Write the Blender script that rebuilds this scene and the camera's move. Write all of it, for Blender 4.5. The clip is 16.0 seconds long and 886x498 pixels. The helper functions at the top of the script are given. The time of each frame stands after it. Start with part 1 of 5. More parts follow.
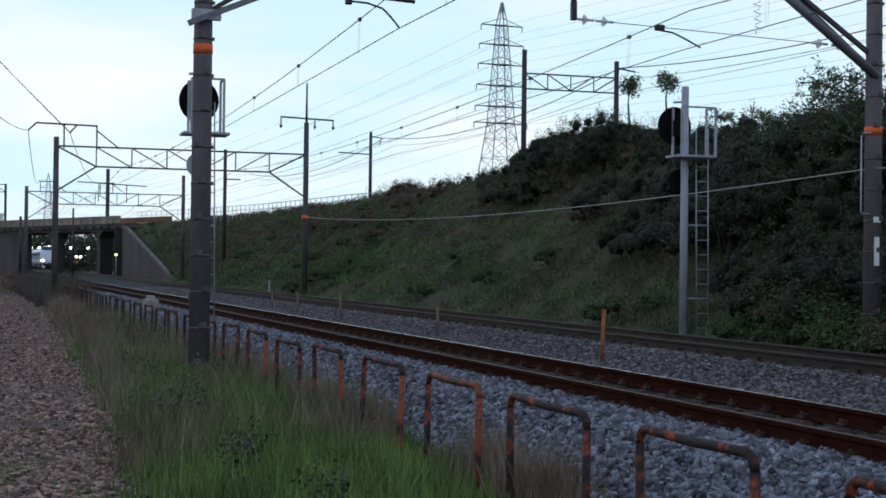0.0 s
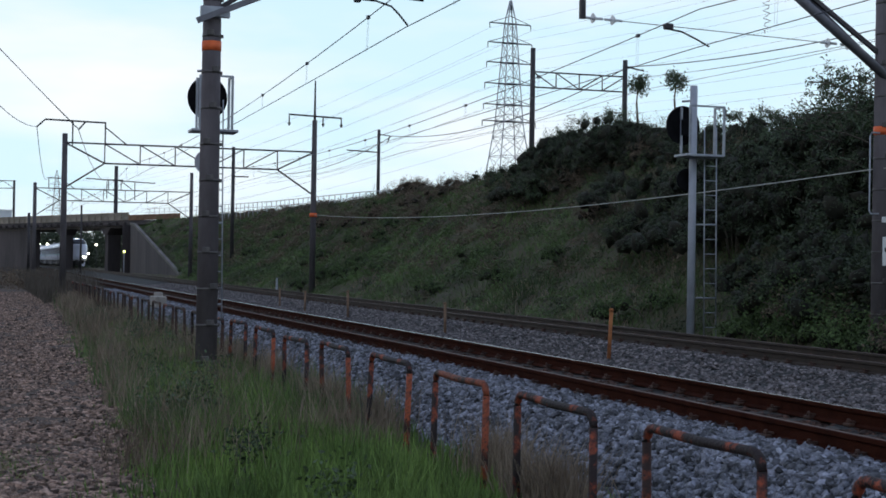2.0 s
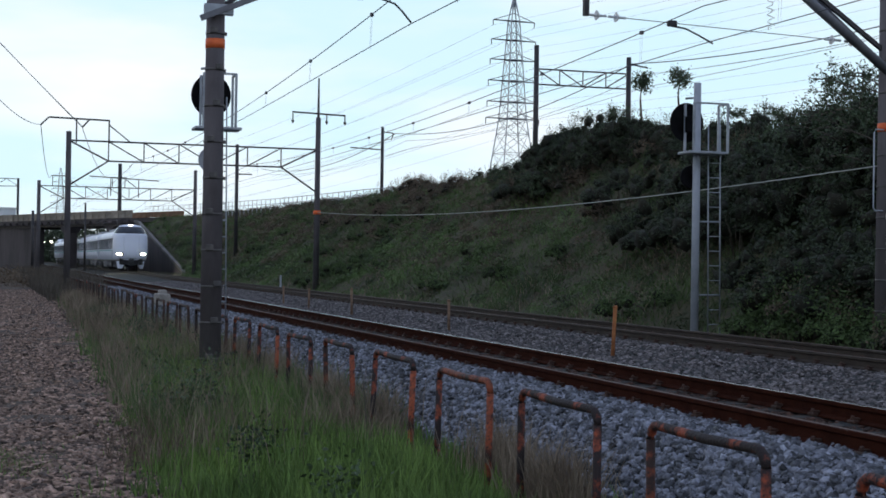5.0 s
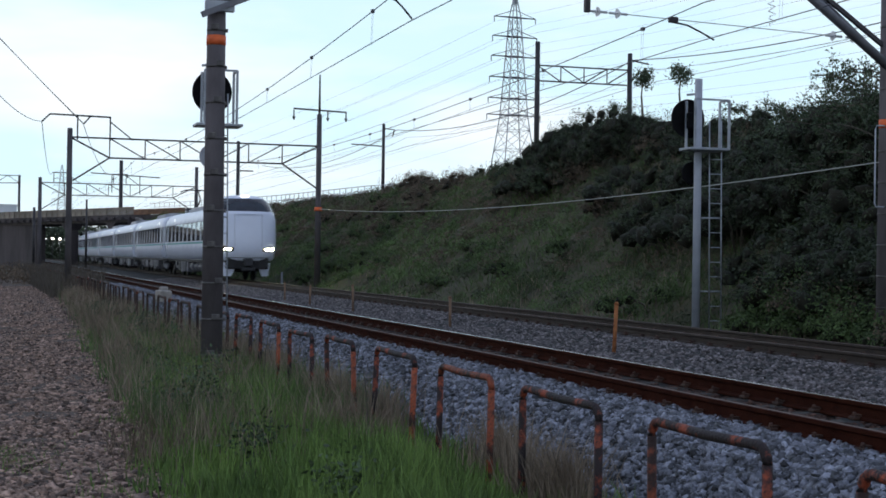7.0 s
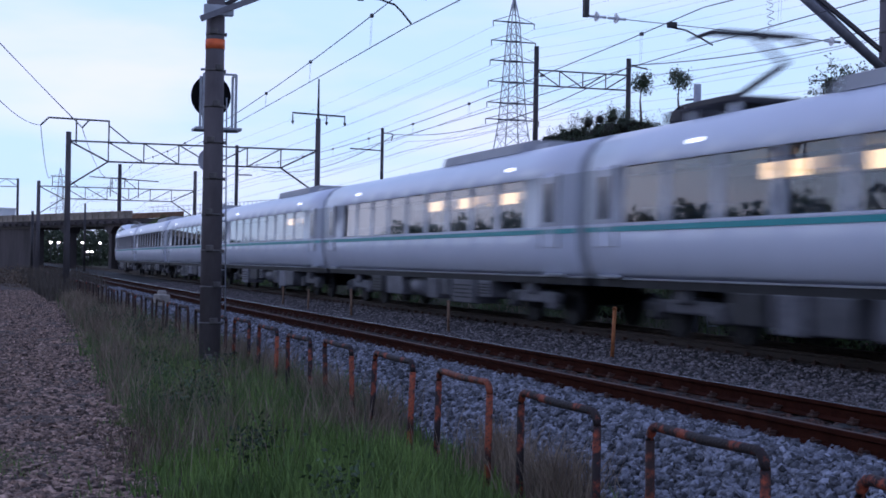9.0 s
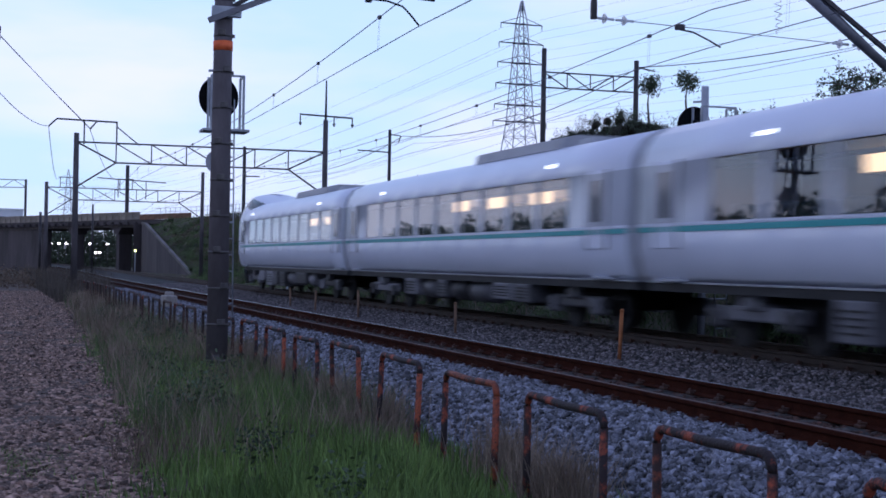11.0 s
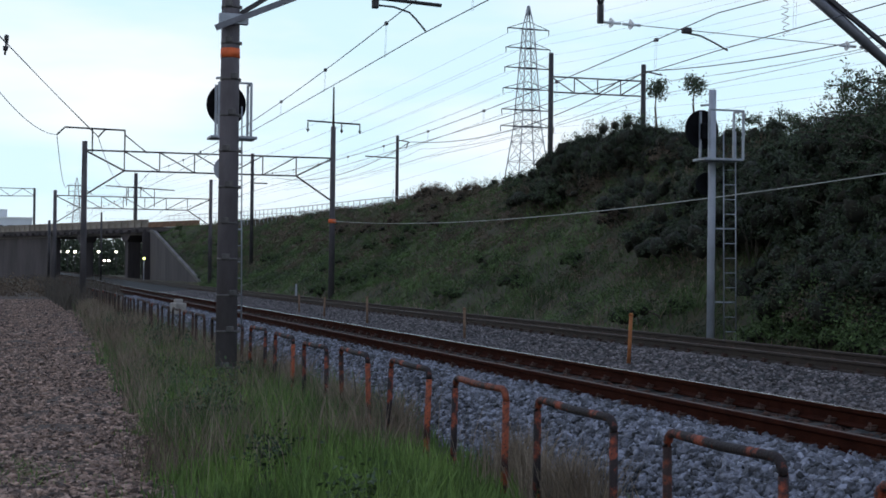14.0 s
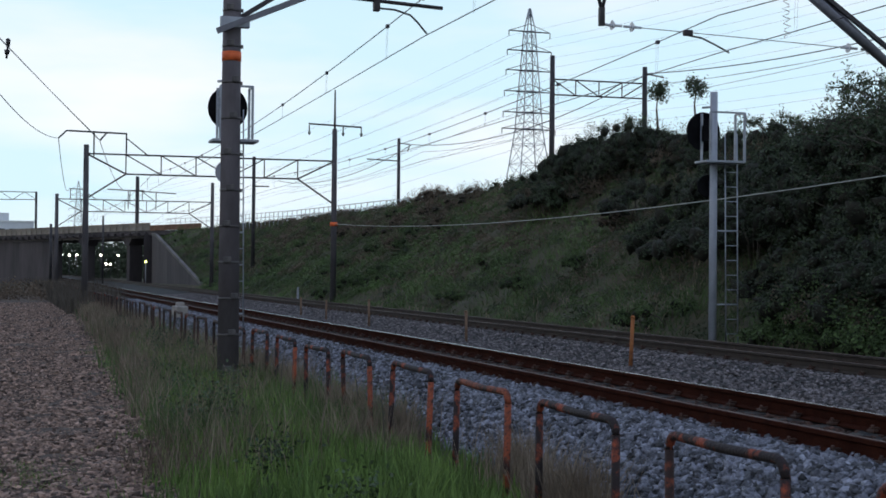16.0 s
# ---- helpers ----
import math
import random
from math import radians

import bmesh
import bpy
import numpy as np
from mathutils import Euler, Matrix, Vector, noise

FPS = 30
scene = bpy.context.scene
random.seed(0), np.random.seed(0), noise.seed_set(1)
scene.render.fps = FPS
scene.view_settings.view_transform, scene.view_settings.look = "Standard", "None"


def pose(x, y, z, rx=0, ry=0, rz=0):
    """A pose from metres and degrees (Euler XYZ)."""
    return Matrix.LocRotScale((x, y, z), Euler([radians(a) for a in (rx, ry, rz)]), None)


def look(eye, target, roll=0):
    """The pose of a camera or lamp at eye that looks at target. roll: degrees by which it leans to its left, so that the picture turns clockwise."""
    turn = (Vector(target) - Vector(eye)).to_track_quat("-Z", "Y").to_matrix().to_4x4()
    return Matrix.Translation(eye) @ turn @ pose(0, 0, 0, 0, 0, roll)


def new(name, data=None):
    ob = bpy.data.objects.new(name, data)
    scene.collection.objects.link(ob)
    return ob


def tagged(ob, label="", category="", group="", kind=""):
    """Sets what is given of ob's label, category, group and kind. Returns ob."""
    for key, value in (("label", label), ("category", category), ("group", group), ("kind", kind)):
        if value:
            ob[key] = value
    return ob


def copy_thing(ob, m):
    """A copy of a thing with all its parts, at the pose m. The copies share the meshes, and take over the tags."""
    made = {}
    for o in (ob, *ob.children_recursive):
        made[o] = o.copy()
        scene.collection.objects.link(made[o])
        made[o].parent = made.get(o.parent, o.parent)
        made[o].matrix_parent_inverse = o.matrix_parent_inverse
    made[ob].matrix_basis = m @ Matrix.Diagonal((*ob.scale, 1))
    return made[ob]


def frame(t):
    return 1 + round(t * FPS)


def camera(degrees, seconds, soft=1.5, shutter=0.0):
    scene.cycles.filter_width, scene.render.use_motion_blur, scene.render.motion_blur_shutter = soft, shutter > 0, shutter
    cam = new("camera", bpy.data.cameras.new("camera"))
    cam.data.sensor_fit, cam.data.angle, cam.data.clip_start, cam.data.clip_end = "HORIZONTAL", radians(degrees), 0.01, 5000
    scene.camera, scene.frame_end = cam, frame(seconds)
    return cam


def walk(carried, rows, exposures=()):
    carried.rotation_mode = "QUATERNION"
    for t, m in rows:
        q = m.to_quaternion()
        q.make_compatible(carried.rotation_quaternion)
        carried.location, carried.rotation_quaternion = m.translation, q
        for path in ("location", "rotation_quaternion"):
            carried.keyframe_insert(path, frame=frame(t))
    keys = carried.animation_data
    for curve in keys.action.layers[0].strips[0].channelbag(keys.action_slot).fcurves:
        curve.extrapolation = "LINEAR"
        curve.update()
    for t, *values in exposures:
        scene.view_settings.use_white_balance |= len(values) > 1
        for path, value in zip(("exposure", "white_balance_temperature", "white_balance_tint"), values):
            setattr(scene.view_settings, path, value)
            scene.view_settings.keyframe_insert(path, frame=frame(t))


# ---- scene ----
EYE = Vector((0.0, 0.0, 1.135))
cam = camera(33.42, 16.0, soft=1.65, shutter=0.5)


def aim(yaw, pitch, roll):
    y, p = radians(yaw), radians(pitch)
    way = Vector((math.sin(y) * math.cos(p), math.cos(y) * math.cos(p), math.sin(p)))
    return look(EYE, EYE + way * 10, roll)


# seconds, turn to the right of the track, tilt up, lean
TURNS = [(0.0, 17.786, 0.703, 0.684), (0.5, 17.680, 0.707, 0.613), (1.0, 17.622, 0.631, 0.802), (1.5, 17.565, 0.630, 0.868),
         (2.0, 17.490, 0.627, 0.931), (2.5, 17.396, 0.684, 0.803), (3.0, 17.301, 0.731, 0.770), (3.5, 17.300, 0.660, 0.850),
         (4.0, 17.332, 0.631, 0.881), (6.5, 17.336, 0.361, 0.848), (7.0, 17.302, 0.387, 0.838), (7.5, 17.299, 0.464, 0.790),
         (8.0, 17.297, 0.468, 0.771), (8.5, 17.340, 0.492, 0.929), (9.0, 17.359, 0.562, 0.960), (11.5, 16.988, 0.642, 1.040),
         (12.0, 16.898, 0.686, 0.878), (12.5, 16.878, 0.738, 0.782), (13.0, 16.901, 0.753, 0.877), (13.5, 16.841, 0.770, 0.785),
         (14.0, 16.749, 0.831, 0.664), (14.5, 16.767, 0.833, 0.685), (15.0, 16.813, 0.792, 0.747), (15.5, 16.775, 0.833, 0.681),
         (16.0, 16.684, 0.936, 0.560)]
walk(cam, [(t, aim(a, b, c)) for t, a, b, c in TURNS],
     exposures=[(0.0, 0.02, 6500, 10), (4.0, 0.03, 6500, 10), (6.5, 0.09, 6500, 10), (7.5, 0.11, 6450, 11), (8.0, 0.12, 6280, 14), (8.5, 0.07, 5800, 21), (9.0, -0.10, 5500, 27),
                (11.5, -0.10, 5500, 27), (12.0, -0.09, 5550, 26), (12.5, 0.04, 6050, 19), (13.0, 0.11, 6400, 12), (14.5, 0.03, 6500, 10), (16.0, 0.0, 6500, 10)])

# ---- sky and light ----
world = bpy.data.worlds.new("world")
scene.world = world
world.use_nodes = True
wt = world.node_tree
wt.nodes.clear()
w_out = wt.nodes.new("ShaderNodeOutputWorld")
w_bg = wt.nodes.new("ShaderNodeBackground")
w_sky = wt.nodes.new("ShaderNodeTexSky")
w_sky.sky_type = "NISHITA"
w_sky.sun_disc = False
w_sky.sun_elevation = radians(9)
w_sky.sun_rotation = radians(-60)
w_sky.air_density, w_sky.dust_density, w_sky.ozone_density = 1.0, 2.0, 2.0
w_co = wt.nodes.new("ShaderNodeTexCoord")
w_map = wt.nodes.new("ShaderNodeMapping")
w_map.inputs["Scale"].default_value = (1.3, 1.3, 5.0)
w_noise = wt.nodes.new("ShaderNodeTexNoise")
w_noise.inputs["Scale"].default_value = 2.2
w_noise.inputs["Detail"].default_value = 5.0
w_noise.inputs["Roughness"].default_value = 0.5
w_ramp = wt.nodes.new("ShaderNodeValToRGB")
w_ramp.color_ramp.elements[0].position = 0.40
w_ramp.color_ramp.elements[0].color = (0.655, 0.885, 1.0, 1)
w_ramp.color_ramp.elements[1].position = 0.62
w_ramp.color_ramp.elements[1].color = (0.94, 0.97, 1.0, 1)
w_mul = wt.nodes.new("ShaderNodeMixRGB")
w_mul.blend_type = "MIX"
w_mul.inputs["Fac"].default_value = 0.88
w_scale = wt.nodes.new("ShaderNodeVectorMath")
w_scale.operation = "SCALE"
w_scale.inputs["Scale"].default_value = 0.12
wt.links.new(w_co.outputs["Generated"], w_map.inputs["Vector"])
wt.links.new(w_map.outputs["Vector"], w_noise.inputs["Vector"])
wt.links.new(w_noise.outputs["Fac"], w_ramp.inputs["Fac"])
wt.links.new(w_sky.outputs["Color"], w_scale.inputs[0])
wt.links.new(w_scale.outputs["Vector"], w_mul.inputs["Color1"])
wt.links.new(w_ramp.outputs["Color"], w_mul.inputs["Color2"])
# a dusk sky: bright along the horizon, dimmer overhead
w_sep = wt.nodes.new("ShaderNodeSeparateXYZ")
w_fall = wt.nodes.new("ShaderNodeValToRGB")
for k, (at, v) in enumerate(((0.0, (1.0, 1.0, 1.0)), (0.17, (0.95, 0.95, 0.97)), (0.5, (0.50, 0.53, 0.66)), (1.0, (0.36, 0.39, 0.54)))):
    e = w_fall.color_ramp.elements[k] if k < 2 else w_fall.color_ramp.elements.new(at)
    e.position, e.color = at, (*v, 1)
w_dim = wt.nodes.new("ShaderNodeMixRGB")
w_dim.blend_type = "MULTIPLY"
w_dim.inputs["Fac"].default_value = 1.0
wt.links.new(w_co.outputs["Generated"], w_sep.inputs["Vector"])
wt.links.new(w_sep.outputs["Z"], w_fall.inputs["Fac"])
wt.links.new(w_mul.outputs["Color"], w_dim.inputs["Color1"])
wt.links.new(w_fall.outputs["Color"], w_dim.inputs["Color2"])
wt.links.new(w_dim.outputs["Color"], w_bg.inputs["Color"])
wt.links.new(w_bg.outputs["Background"], w_out.inputs["Surface"])
w_bg.inputs["Strength"].default_value = 1.18

sun = bpy.data.lights.new("sun", "SUN")
sun.energy, sun.angle, sun.color = 0.12, radians(30), (1.0, 0.95, 0.9)
sun_ob = new("sun", sun)
sun_ob.matrix_world = look((0, 0, 50), (38, 30, 0))


# ---- materials ----
def mat(name, c1, c2, scale=6.0, rough=0.8, metal=0.0, bump=0.3, fine=60.0, c3=None, spread=(0.35, 0.65), stretch=(1, 1, 1), piece=0.0, ior=1.45):
    """Two scales of noise between colours c1 and c2, spots of c3, fine bump; piece: variation from piece to piece."""
    m = bpy.data.materials.new(name)
    m.use_nodes = True
    t = m.node_tree
    n, l = t.nodes, t.links
    b = n["Principled BSDF"]
    co = n.new("ShaderNodeTexCoord")
    mp = n.new("ShaderNodeMapping")
    mp.inputs["Scale"].default_value = stretch
    l.new(co.outputs["Object"], mp.inputs["Vector"])
    n1 = n.new("ShaderNodeTexNoise")
    n1.inputs["Scale"].default_value = scale
    n1.inputs["Detail"].default_value = 6
    n1.inputs["Roughness"].default_value = 0.65
    n2 = n.new("ShaderNodeTexNoise")
    n2.inputs["Scale"].default_value = fine
    n2.inputs["Detail"].default_value = 4
    for k in (n1, n2):
        l.new(mp.outputs["Vector"], k.inputs["Vector"])
    r = n.new("ShaderNodeValToRGB")
    e = r.color_ramp.elements
    e[0].position, e[0].color = spread[0], (*c1, 1)
    e[1].position, e[1].color = spread[1], (*c2, 1)
    l.new(n1.outputs["Fac"], r.inputs["Fac"])
    col = r.outputs["Color"]
    if c3:
        r3 = n.new("ShaderNodeValToRGB")
        r3.color_ramp.elements[0].position, r3.color_ramp.elements[0].color = 0.52, (0, 0, 0, 1)
        r3.color_ramp.elements[1].position, r3.color_ramp.elements[1].color = 0.66, (1, 1, 1, 1)
        l.new(n2.outputs["Fac"], r3.inputs["Fac"])
        mx = n.new("ShaderNodeMixRGB")
        mx.inputs["Color2"].default_value = (*c3, 1)
        l.new(r3.outputs["Color"], mx.inputs["Fac"])
        l.new(col, mx.inputs["Color1"])
        col = mx.outputs["Color"]
    hs = n.new("ShaderNodeHueSaturation")
    l.new(col, hs.inputs["Color"])
    if piece:
        info = n.new("ShaderNodeNewGeometry") if piece > 0 else n.new("ShaderNodeObjectInfo")
        mr = n.new("ShaderNodeMapRange")
        mr.inputs["To Min"].default_value, mr.inputs["To Max"].default_value = 1 - abs(piece), 1 + abs(piece)
        l.new(info.outputs["Random Per Island" if piece > 0 else "Random"], mr.inputs["Value"])
        l.new(mr.outputs["Result"], hs.inputs["Value"])
    l.new(hs.outputs["Color"], b.inputs["Base Color"])
    b.inputs["Roughness"].default_value = rough
    b.inputs["Metallic"].default_value = metal
    b.inputs["IOR"].default_value = ior
    if bump:
        bp = n.new("ShaderNodeBump")
        bp.inputs["Strength"].default_value = bump
        bp.inputs["Distance"].default_value = 0.02
        l.new(n2.outputs["Fac"], bp.inputs["Height"])
        l.new(bp.outputs["Normal"], b.inputs["Normal"])
    return m


def glow(name, colour, power):
    m = bpy.data.materials.new(name)
    m.use_nodes = True
    b = m.node_tree.nodes["Principled BSDF"]
    b.inputs["Base Color"].default_value = (*colour, 1)
    b.inputs["Emission Color"].default_value = (*colour, 1)
    b.inputs["Emission Strength"].default_value = power
    return m


M_soil = mat("soil", (0.030, 0.027, 0.018), (0.060, 0.051, 0.036), 0.8, 0.95, c3=(0.030, 0.036, 0.012), fine=9)
M_yard = mat("yard_gravel", (0.050, 0.034, 0.026), (0.108, 0.076, 0.059), 6.0, 0.95, bump=0.9, fine=32, c3=(0.13, 0.10, 0.08))
# bed coloured almost black, as the shade in the gaps between loose stones
M_bed = mat("ballast_gap_shade", (0.007, 0.007, 0.008), (0.016, 0.017, 0.019), 4.0, 0.9, bump=0.9, fine=26, c3=(0.005, 0.005, 0.005))
M_stone = mat("ballast_stone", (0.024, 0.025, 0.032), (0.232, 0.240, 0.290), 15.0, 0.62, bump=0.5, fine=45, piece=0.85)
M_stone2 = mat("ballast_stone_brown", (0.034, 0.030, 0.031), (0.209, 0.183, 0.189), 17.0, 0.8, bump=0.4, fine=45, piece=0.7)
M_ystone = mat("yard_stone", (0.046, 0.028, 0.021), (0.385, 0.258, 0.200), 13.0, 0.85, bump=0.5, fine=40, piece=0.8)
M_rstone = mat("rust_stained_stone", (0.022, 0.011, 0.008), (0.085, 0.042, 0.031), 15.0, 0.85, bump=0.4, fine=45, piece=0.6)
M_rust = mat("rusty_rail", (0.028, 0.007, 0.004), (0.054, 0.0145, 0.008), 5.0, 0.9, bump=0.4, fine=80, c3=(0.019, 0.007, 0.004), ior=1.15)
M_rust_dark = mat("brown_rail", (0.024, 0.016, 0.012), (0.045, 0.030, 0.022), 5.0, 0.8, bump=0.3, fine=80)
M_head = mat("polished_rail_head", (0.42, 0.41, 0.41), (0.54, 0.53, 0.53), 9.0, 0.26, 1.0, bump=0.05, fine=120, stretch=(8, 0.3, 1))
M_head_dull = mat("dull_rail_head", (0.055, 0.025, 0.017), (0.10, 0.050, 0.034), 9.0, 0.62, 0.15, bump=0.05, fine=120, stretch=(8, 0.3, 1))
M_sleeper = mat("sleeper_concrete", (0.028, 0.024, 0.021), (0.050, 0.045, 0.042), 4.0, 0.9, piece=-0.25)
M_clip = mat("rail_clip", (0.030, 0.014, 0.009), (0.066, 0.030, 0.021), 9.0, 0.75, piece=-0.3)
M_concrete = mat("pole_concrete", (0.092, 0.079, 0.086), (0.150, 0.132, 0.146), 2.2, 0.9, bump=0.25, fine=50, stretch=(1, 1, 0.35))
M_pole_dark = mat("dark_weathered_pole", (0.055, 0.050, 0.056), (0.110, 0.098, 0.106), 2.2, 0.9, bump=0.25, fine=50, stretch=(1, 1, 0.35))
M_coping = mat("pale_coping", (0.08, 0.072, 0.07), (0.17, 0.155, 0.15), 0.6, 0.9, bump=0.3, fine=8)
M_concrete2 = mat("bridge_concrete", (0.034, 0.029, 0.033), (0.082, 0.069, 0.074), 0.35, 0.9, bump=0.3, fine=8, stretch=(1, 1, 0.25))
M_steel_dark = mat("dark_steel", (0.033, 0.031, 0.036), (0.066, 0.060, 0.066), 3.0, 0.6, 0.4, bump=0.1)
M_steel_grey = mat("grey_galvanised_steel", (0.26, 0.28, 0.32), (0.40, 0.42, 0.47), 3.0, 0.5, 0.5, bump=0.08)
M_steel_mid = mat("weathered_steel", (0.13, 0.13, 0.15), (0.21, 0.21, 0.24), 3.0, 0.6, 0.3, bump=0.1)
M_steel_pale = mat("pale_painted_steel", (0.300, 0.318, 0.372), (0.400, 0.420, 0.486), 2.0, 0.6, 0.0, bump=0.06)
M_band = mat("band_steel", (0.078, 0.072, 0.072), (0.143, 0.130, 0.130), 8.0, 0.6, 0.5, bump=0.1)
M_orange = mat("orange_paint", (0.60, 0.095, 0.025), (0.78, 0.155, 0.045), 8.0, 0.6, bump=0.1)
M_hoop = mat("hoop_orange_paint", (0.034, 0.015, 0.013), (0.275, 0.062, 0.026), 4.2, 0.7, bump=0.5, fine=38, c3=(0.035, 0.016, 0.014), spread=(0.42, 0.52), piece=-0.3)
M_hoop_dark = mat("hoop_rust", (0.020, 0.012, 0.013), (0.30, 0.062, 0.028), 5.0, 0.75, bump=0.5, fine=38, c3=(0.022, 0.014, 0.015), spread=(0.52, 0.62), piece=-0.3)
M_hoop_old = mat("hoop_bare_rust", (0.022, 0.014, 0.012), (0.090, 0.048, 0.034), 4.0, 0.85, bump=0.5, fine=38, spread=(0.40, 0.65), piece=-0.35)
M_opost = mat("post_orange", (0.202, 0.068, 0.025), (0.391, 0.147, 0.050), 6.0, 0.8, bump=0.2)
M_black = mat("signal_black", (0.005, 0.005, 0.006), (0.012, 0.012, 0.014), 4.0, 0.7, bump=0.1, ior=1.12)
M_wire = mat("wire_copper", (0.05, 0.05, 0.07), (0.09, 0.09, 0.11), 9.0, 0.5, 0.6, bump=0.0)
M_wire_pale = mat("pale_cable", (0.36, 0.36, 0.34), (0.46, 0.46, 0.44), 9.0, 0.7, 0.0, bump=0.0)
M_porcelain = mat("porcelain", (0.55, 0.56, 0.60), (0.70, 0.71, 0.74), 9.0, 0.3, bump=0.0)
M_grass = mat("grass_blade", (0.068, 0.122, 0.028), (0.180, 0.275, 0.066), 1.2, 0.75, bump=0.0, piece=0.4)
M_grass2 = mat("slope_grass", (0.029, 0.048, 0.015), (0.124, 0.196, 0.064), 0.28, 0.85, bump=0.0, piece=0.2)
M_dry = mat("dry_stalk", (0.160, 0.120, 0.086), (0.310, 0.245, 0.185), 1.2, 0.9, bump=0.0, piece=0.35)
M_leaf = mat("bush_leaf", (0.014, 0.024, 0.010), (0.050, 0.072, 0.030), 0.7, 0.65, bump=0.0, piece=0.2)
# near black: the shade deep inside the bushes is put into this colour
M_core = mat("twig_inner_shade", (0.010, 0.010, 0.006), (0.022, 0.020, 0.012), 3.0, 0.95, bump=0.6, fine=14)
M_brush = mat("brown_brush", (0.082, 0.060, 0.042), (0.172, 0.126, 0.090), 0.35, 0.85, bump=0.0, piece=0.2)
M_leaf2 = mat("tree_leaf", (0.028, 0.048, 0.021), (0.064, 0.097, 0.043), 0.5, 0.6, bump=0.0, piece=0.4)
M_bark = mat("bark", (0.06, 0.05, 0.04), (0.13, 0.11, 0.09), 6.0, 0.9, stretch=(1, 1, 0.3))
M_slope = mat("slope_soil", (0.028, 0.028, 0.014), (0.058, 0.052, 0.026), 0.4, 0.95, bump=0.6, fine=5, c3=(0.072, 0.051, 0.027))
M_white = mat("white_panel", (0.70, 0.71, 0.72), (0.80, 0.81, 0.82), 3.0, 0.6, bump=0.05)
M_far = mat("far_trees", (0.04, 0.055, 0.035), (0.07, 0.09, 0.055), 0.3, 0.9, bump=0.0, piece=0.3)


# ---- building helpers ----
def tube(bm, p0, p1, r0, r1=None, seg=8, turn=0.0):
    """A closed round (or, with seg=4, square) bar from p0 to p1."""
    p0, p1 = Vector(p0), Vector(p1)
    r1 = r0 if r1 is None else r1
    q = (p1 - p0).to_track_quat("Z", "Y")
    rings = []
    for p, r in ((p0, r0), (p1, r1)):
        rings.append([bm.verts.new(p + q @ Vector((r * math.cos(turn + 2 * math.pi * i / seg), r * math.sin(turn + 2 * math.pi * i / seg), 0))) for i in range(seg)])
    for i in range(seg):
        f = bm.faces.new((rings[0][i], rings[0][(i + 1) % seg], rings[1][(i + 1) % seg], rings[1][i]))
        f.smooth = seg > 5
    bm.faces.new(rings[0][::-1])
    bm.faces.new(rings[1])


def path_tube(bm, pts, r, seg=8):
    """A bar along a bent line."""
    pts = [Vector(p) for p in pts]
    rings = []
    for i, p in enumerate(pts):
        d = (pts[min(i + 1, len(pts) - 1)] - pts[max(i - 1, 0)]).normalized()
        side = d.cross(Vector((0.013, 0.021, 1.0))) if abs(d.z) < 0.95 else d.cross(Vector((1, 0.01, 0)))
        side.normalize()
        up = side.cross(d)
        rings.append([bm.verts.new(p + (side * math.cos(a) + up * math.sin(a)) * r) for a in [2 * math.pi * k / seg for k in range(seg)]])
    for a, b in zip(rings, rings[1:]):
        for k in range(seg):
            f = bm.faces.new((a[k], a[(k + 1) % seg], b[(k + 1) % seg], b[k]))
            f.smooth = seg > 4
    bm.faces.new(rings[0][::-1])
    bm.faces.new(rings[-1])


def box(bm, c, s, bevel=0.0):
    m = Matrix.Translation(c) @ Matrix.Diagonal((*s, 1))
    r = bmesh.ops.create_cube(bm, size=1, matrix=m)
    if bevel:
        edges = list({e for v in r["verts"] for e in v.link_edges})
        bmesh.ops.bevel(bm, geom=edges, offset=bevel, segments=2, affect="EDGES", profile=0.5)


def prism(bm, pts, axis, a, b):
    """Extrudes a closed outline: axis 'x' takes (y, z), 'y' takes (x, z), 'z' takes (x, y)."""
    def at(p, h):
        return {"x": (h, p[0], p[1]), "y": (p[0], h, p[1]), "z": (p[0], p[1], h)}[axis]
    lo = [bm.verts.new(at(p, a)) for p in pts]
    hi = [bm.verts.new(at(p, b)) for p in pts]
    n = len(pts)
    fs = [bm.faces.new((lo[i], lo[(i + 1) % n], hi[(i + 1) % n], hi[i])) for i in range(n)]
    fs.append(bm.faces.new(lo[::-1]))
    fs.append(bm.faces.new(hi))
    bmesh.ops.recalc_face_normals(bm, faces=fs)
    return fs


def made(name, bm, material):
    me = bpy.data.meshes.new(name)
    bm.to_mesh(me)
    bm.free()
    for m in material if isinstance(material, (list, tuple)) else [material]:
        me.materials.append(m)
    return new(name, me)


def part(name, bm, material, parent, label=""):
    ob = made(name, bm, material)
    ob.parent = parent
    if label:
        ob["label"] = label
    return ob


def share(name, me, parent, m):
    ob = new(name, me)
    ob.parent = parent
    ob.matrix_basis = m
    return ob


def thing(name, m, label, category, group="", kind=""):
    ob = new(name)
    ob.matrix_basis = m
    return tagged(ob, label, category, group, kind)


def heap(name, verts, faces, material):
    """A mesh out of arrays: verts (n, 3), faces (m, k) of one size k."""
    me = bpy.data.meshes.new(name)
    m, k = faces.shape
    me.vertices.add(len(verts))
    me.vertices.foreach_set("co", np.ascontiguousarray(verts, dtype=np.float32).ravel())
    me.loops.add(m * k)
    me.loops.foreach_set("vertex_index", np.ascontiguousarray(faces, dtype=np.int32).ravel())
    me.polygons.add(m)
    me.polygons.foreach_set("loop_start", np.arange(0, m * k, k, dtype=np.int32))
    me.update(calc_edges=True)
    me.validate()
    me.materials.append(material)
    return new(name, me)


rng = np.random.default_rng(7)


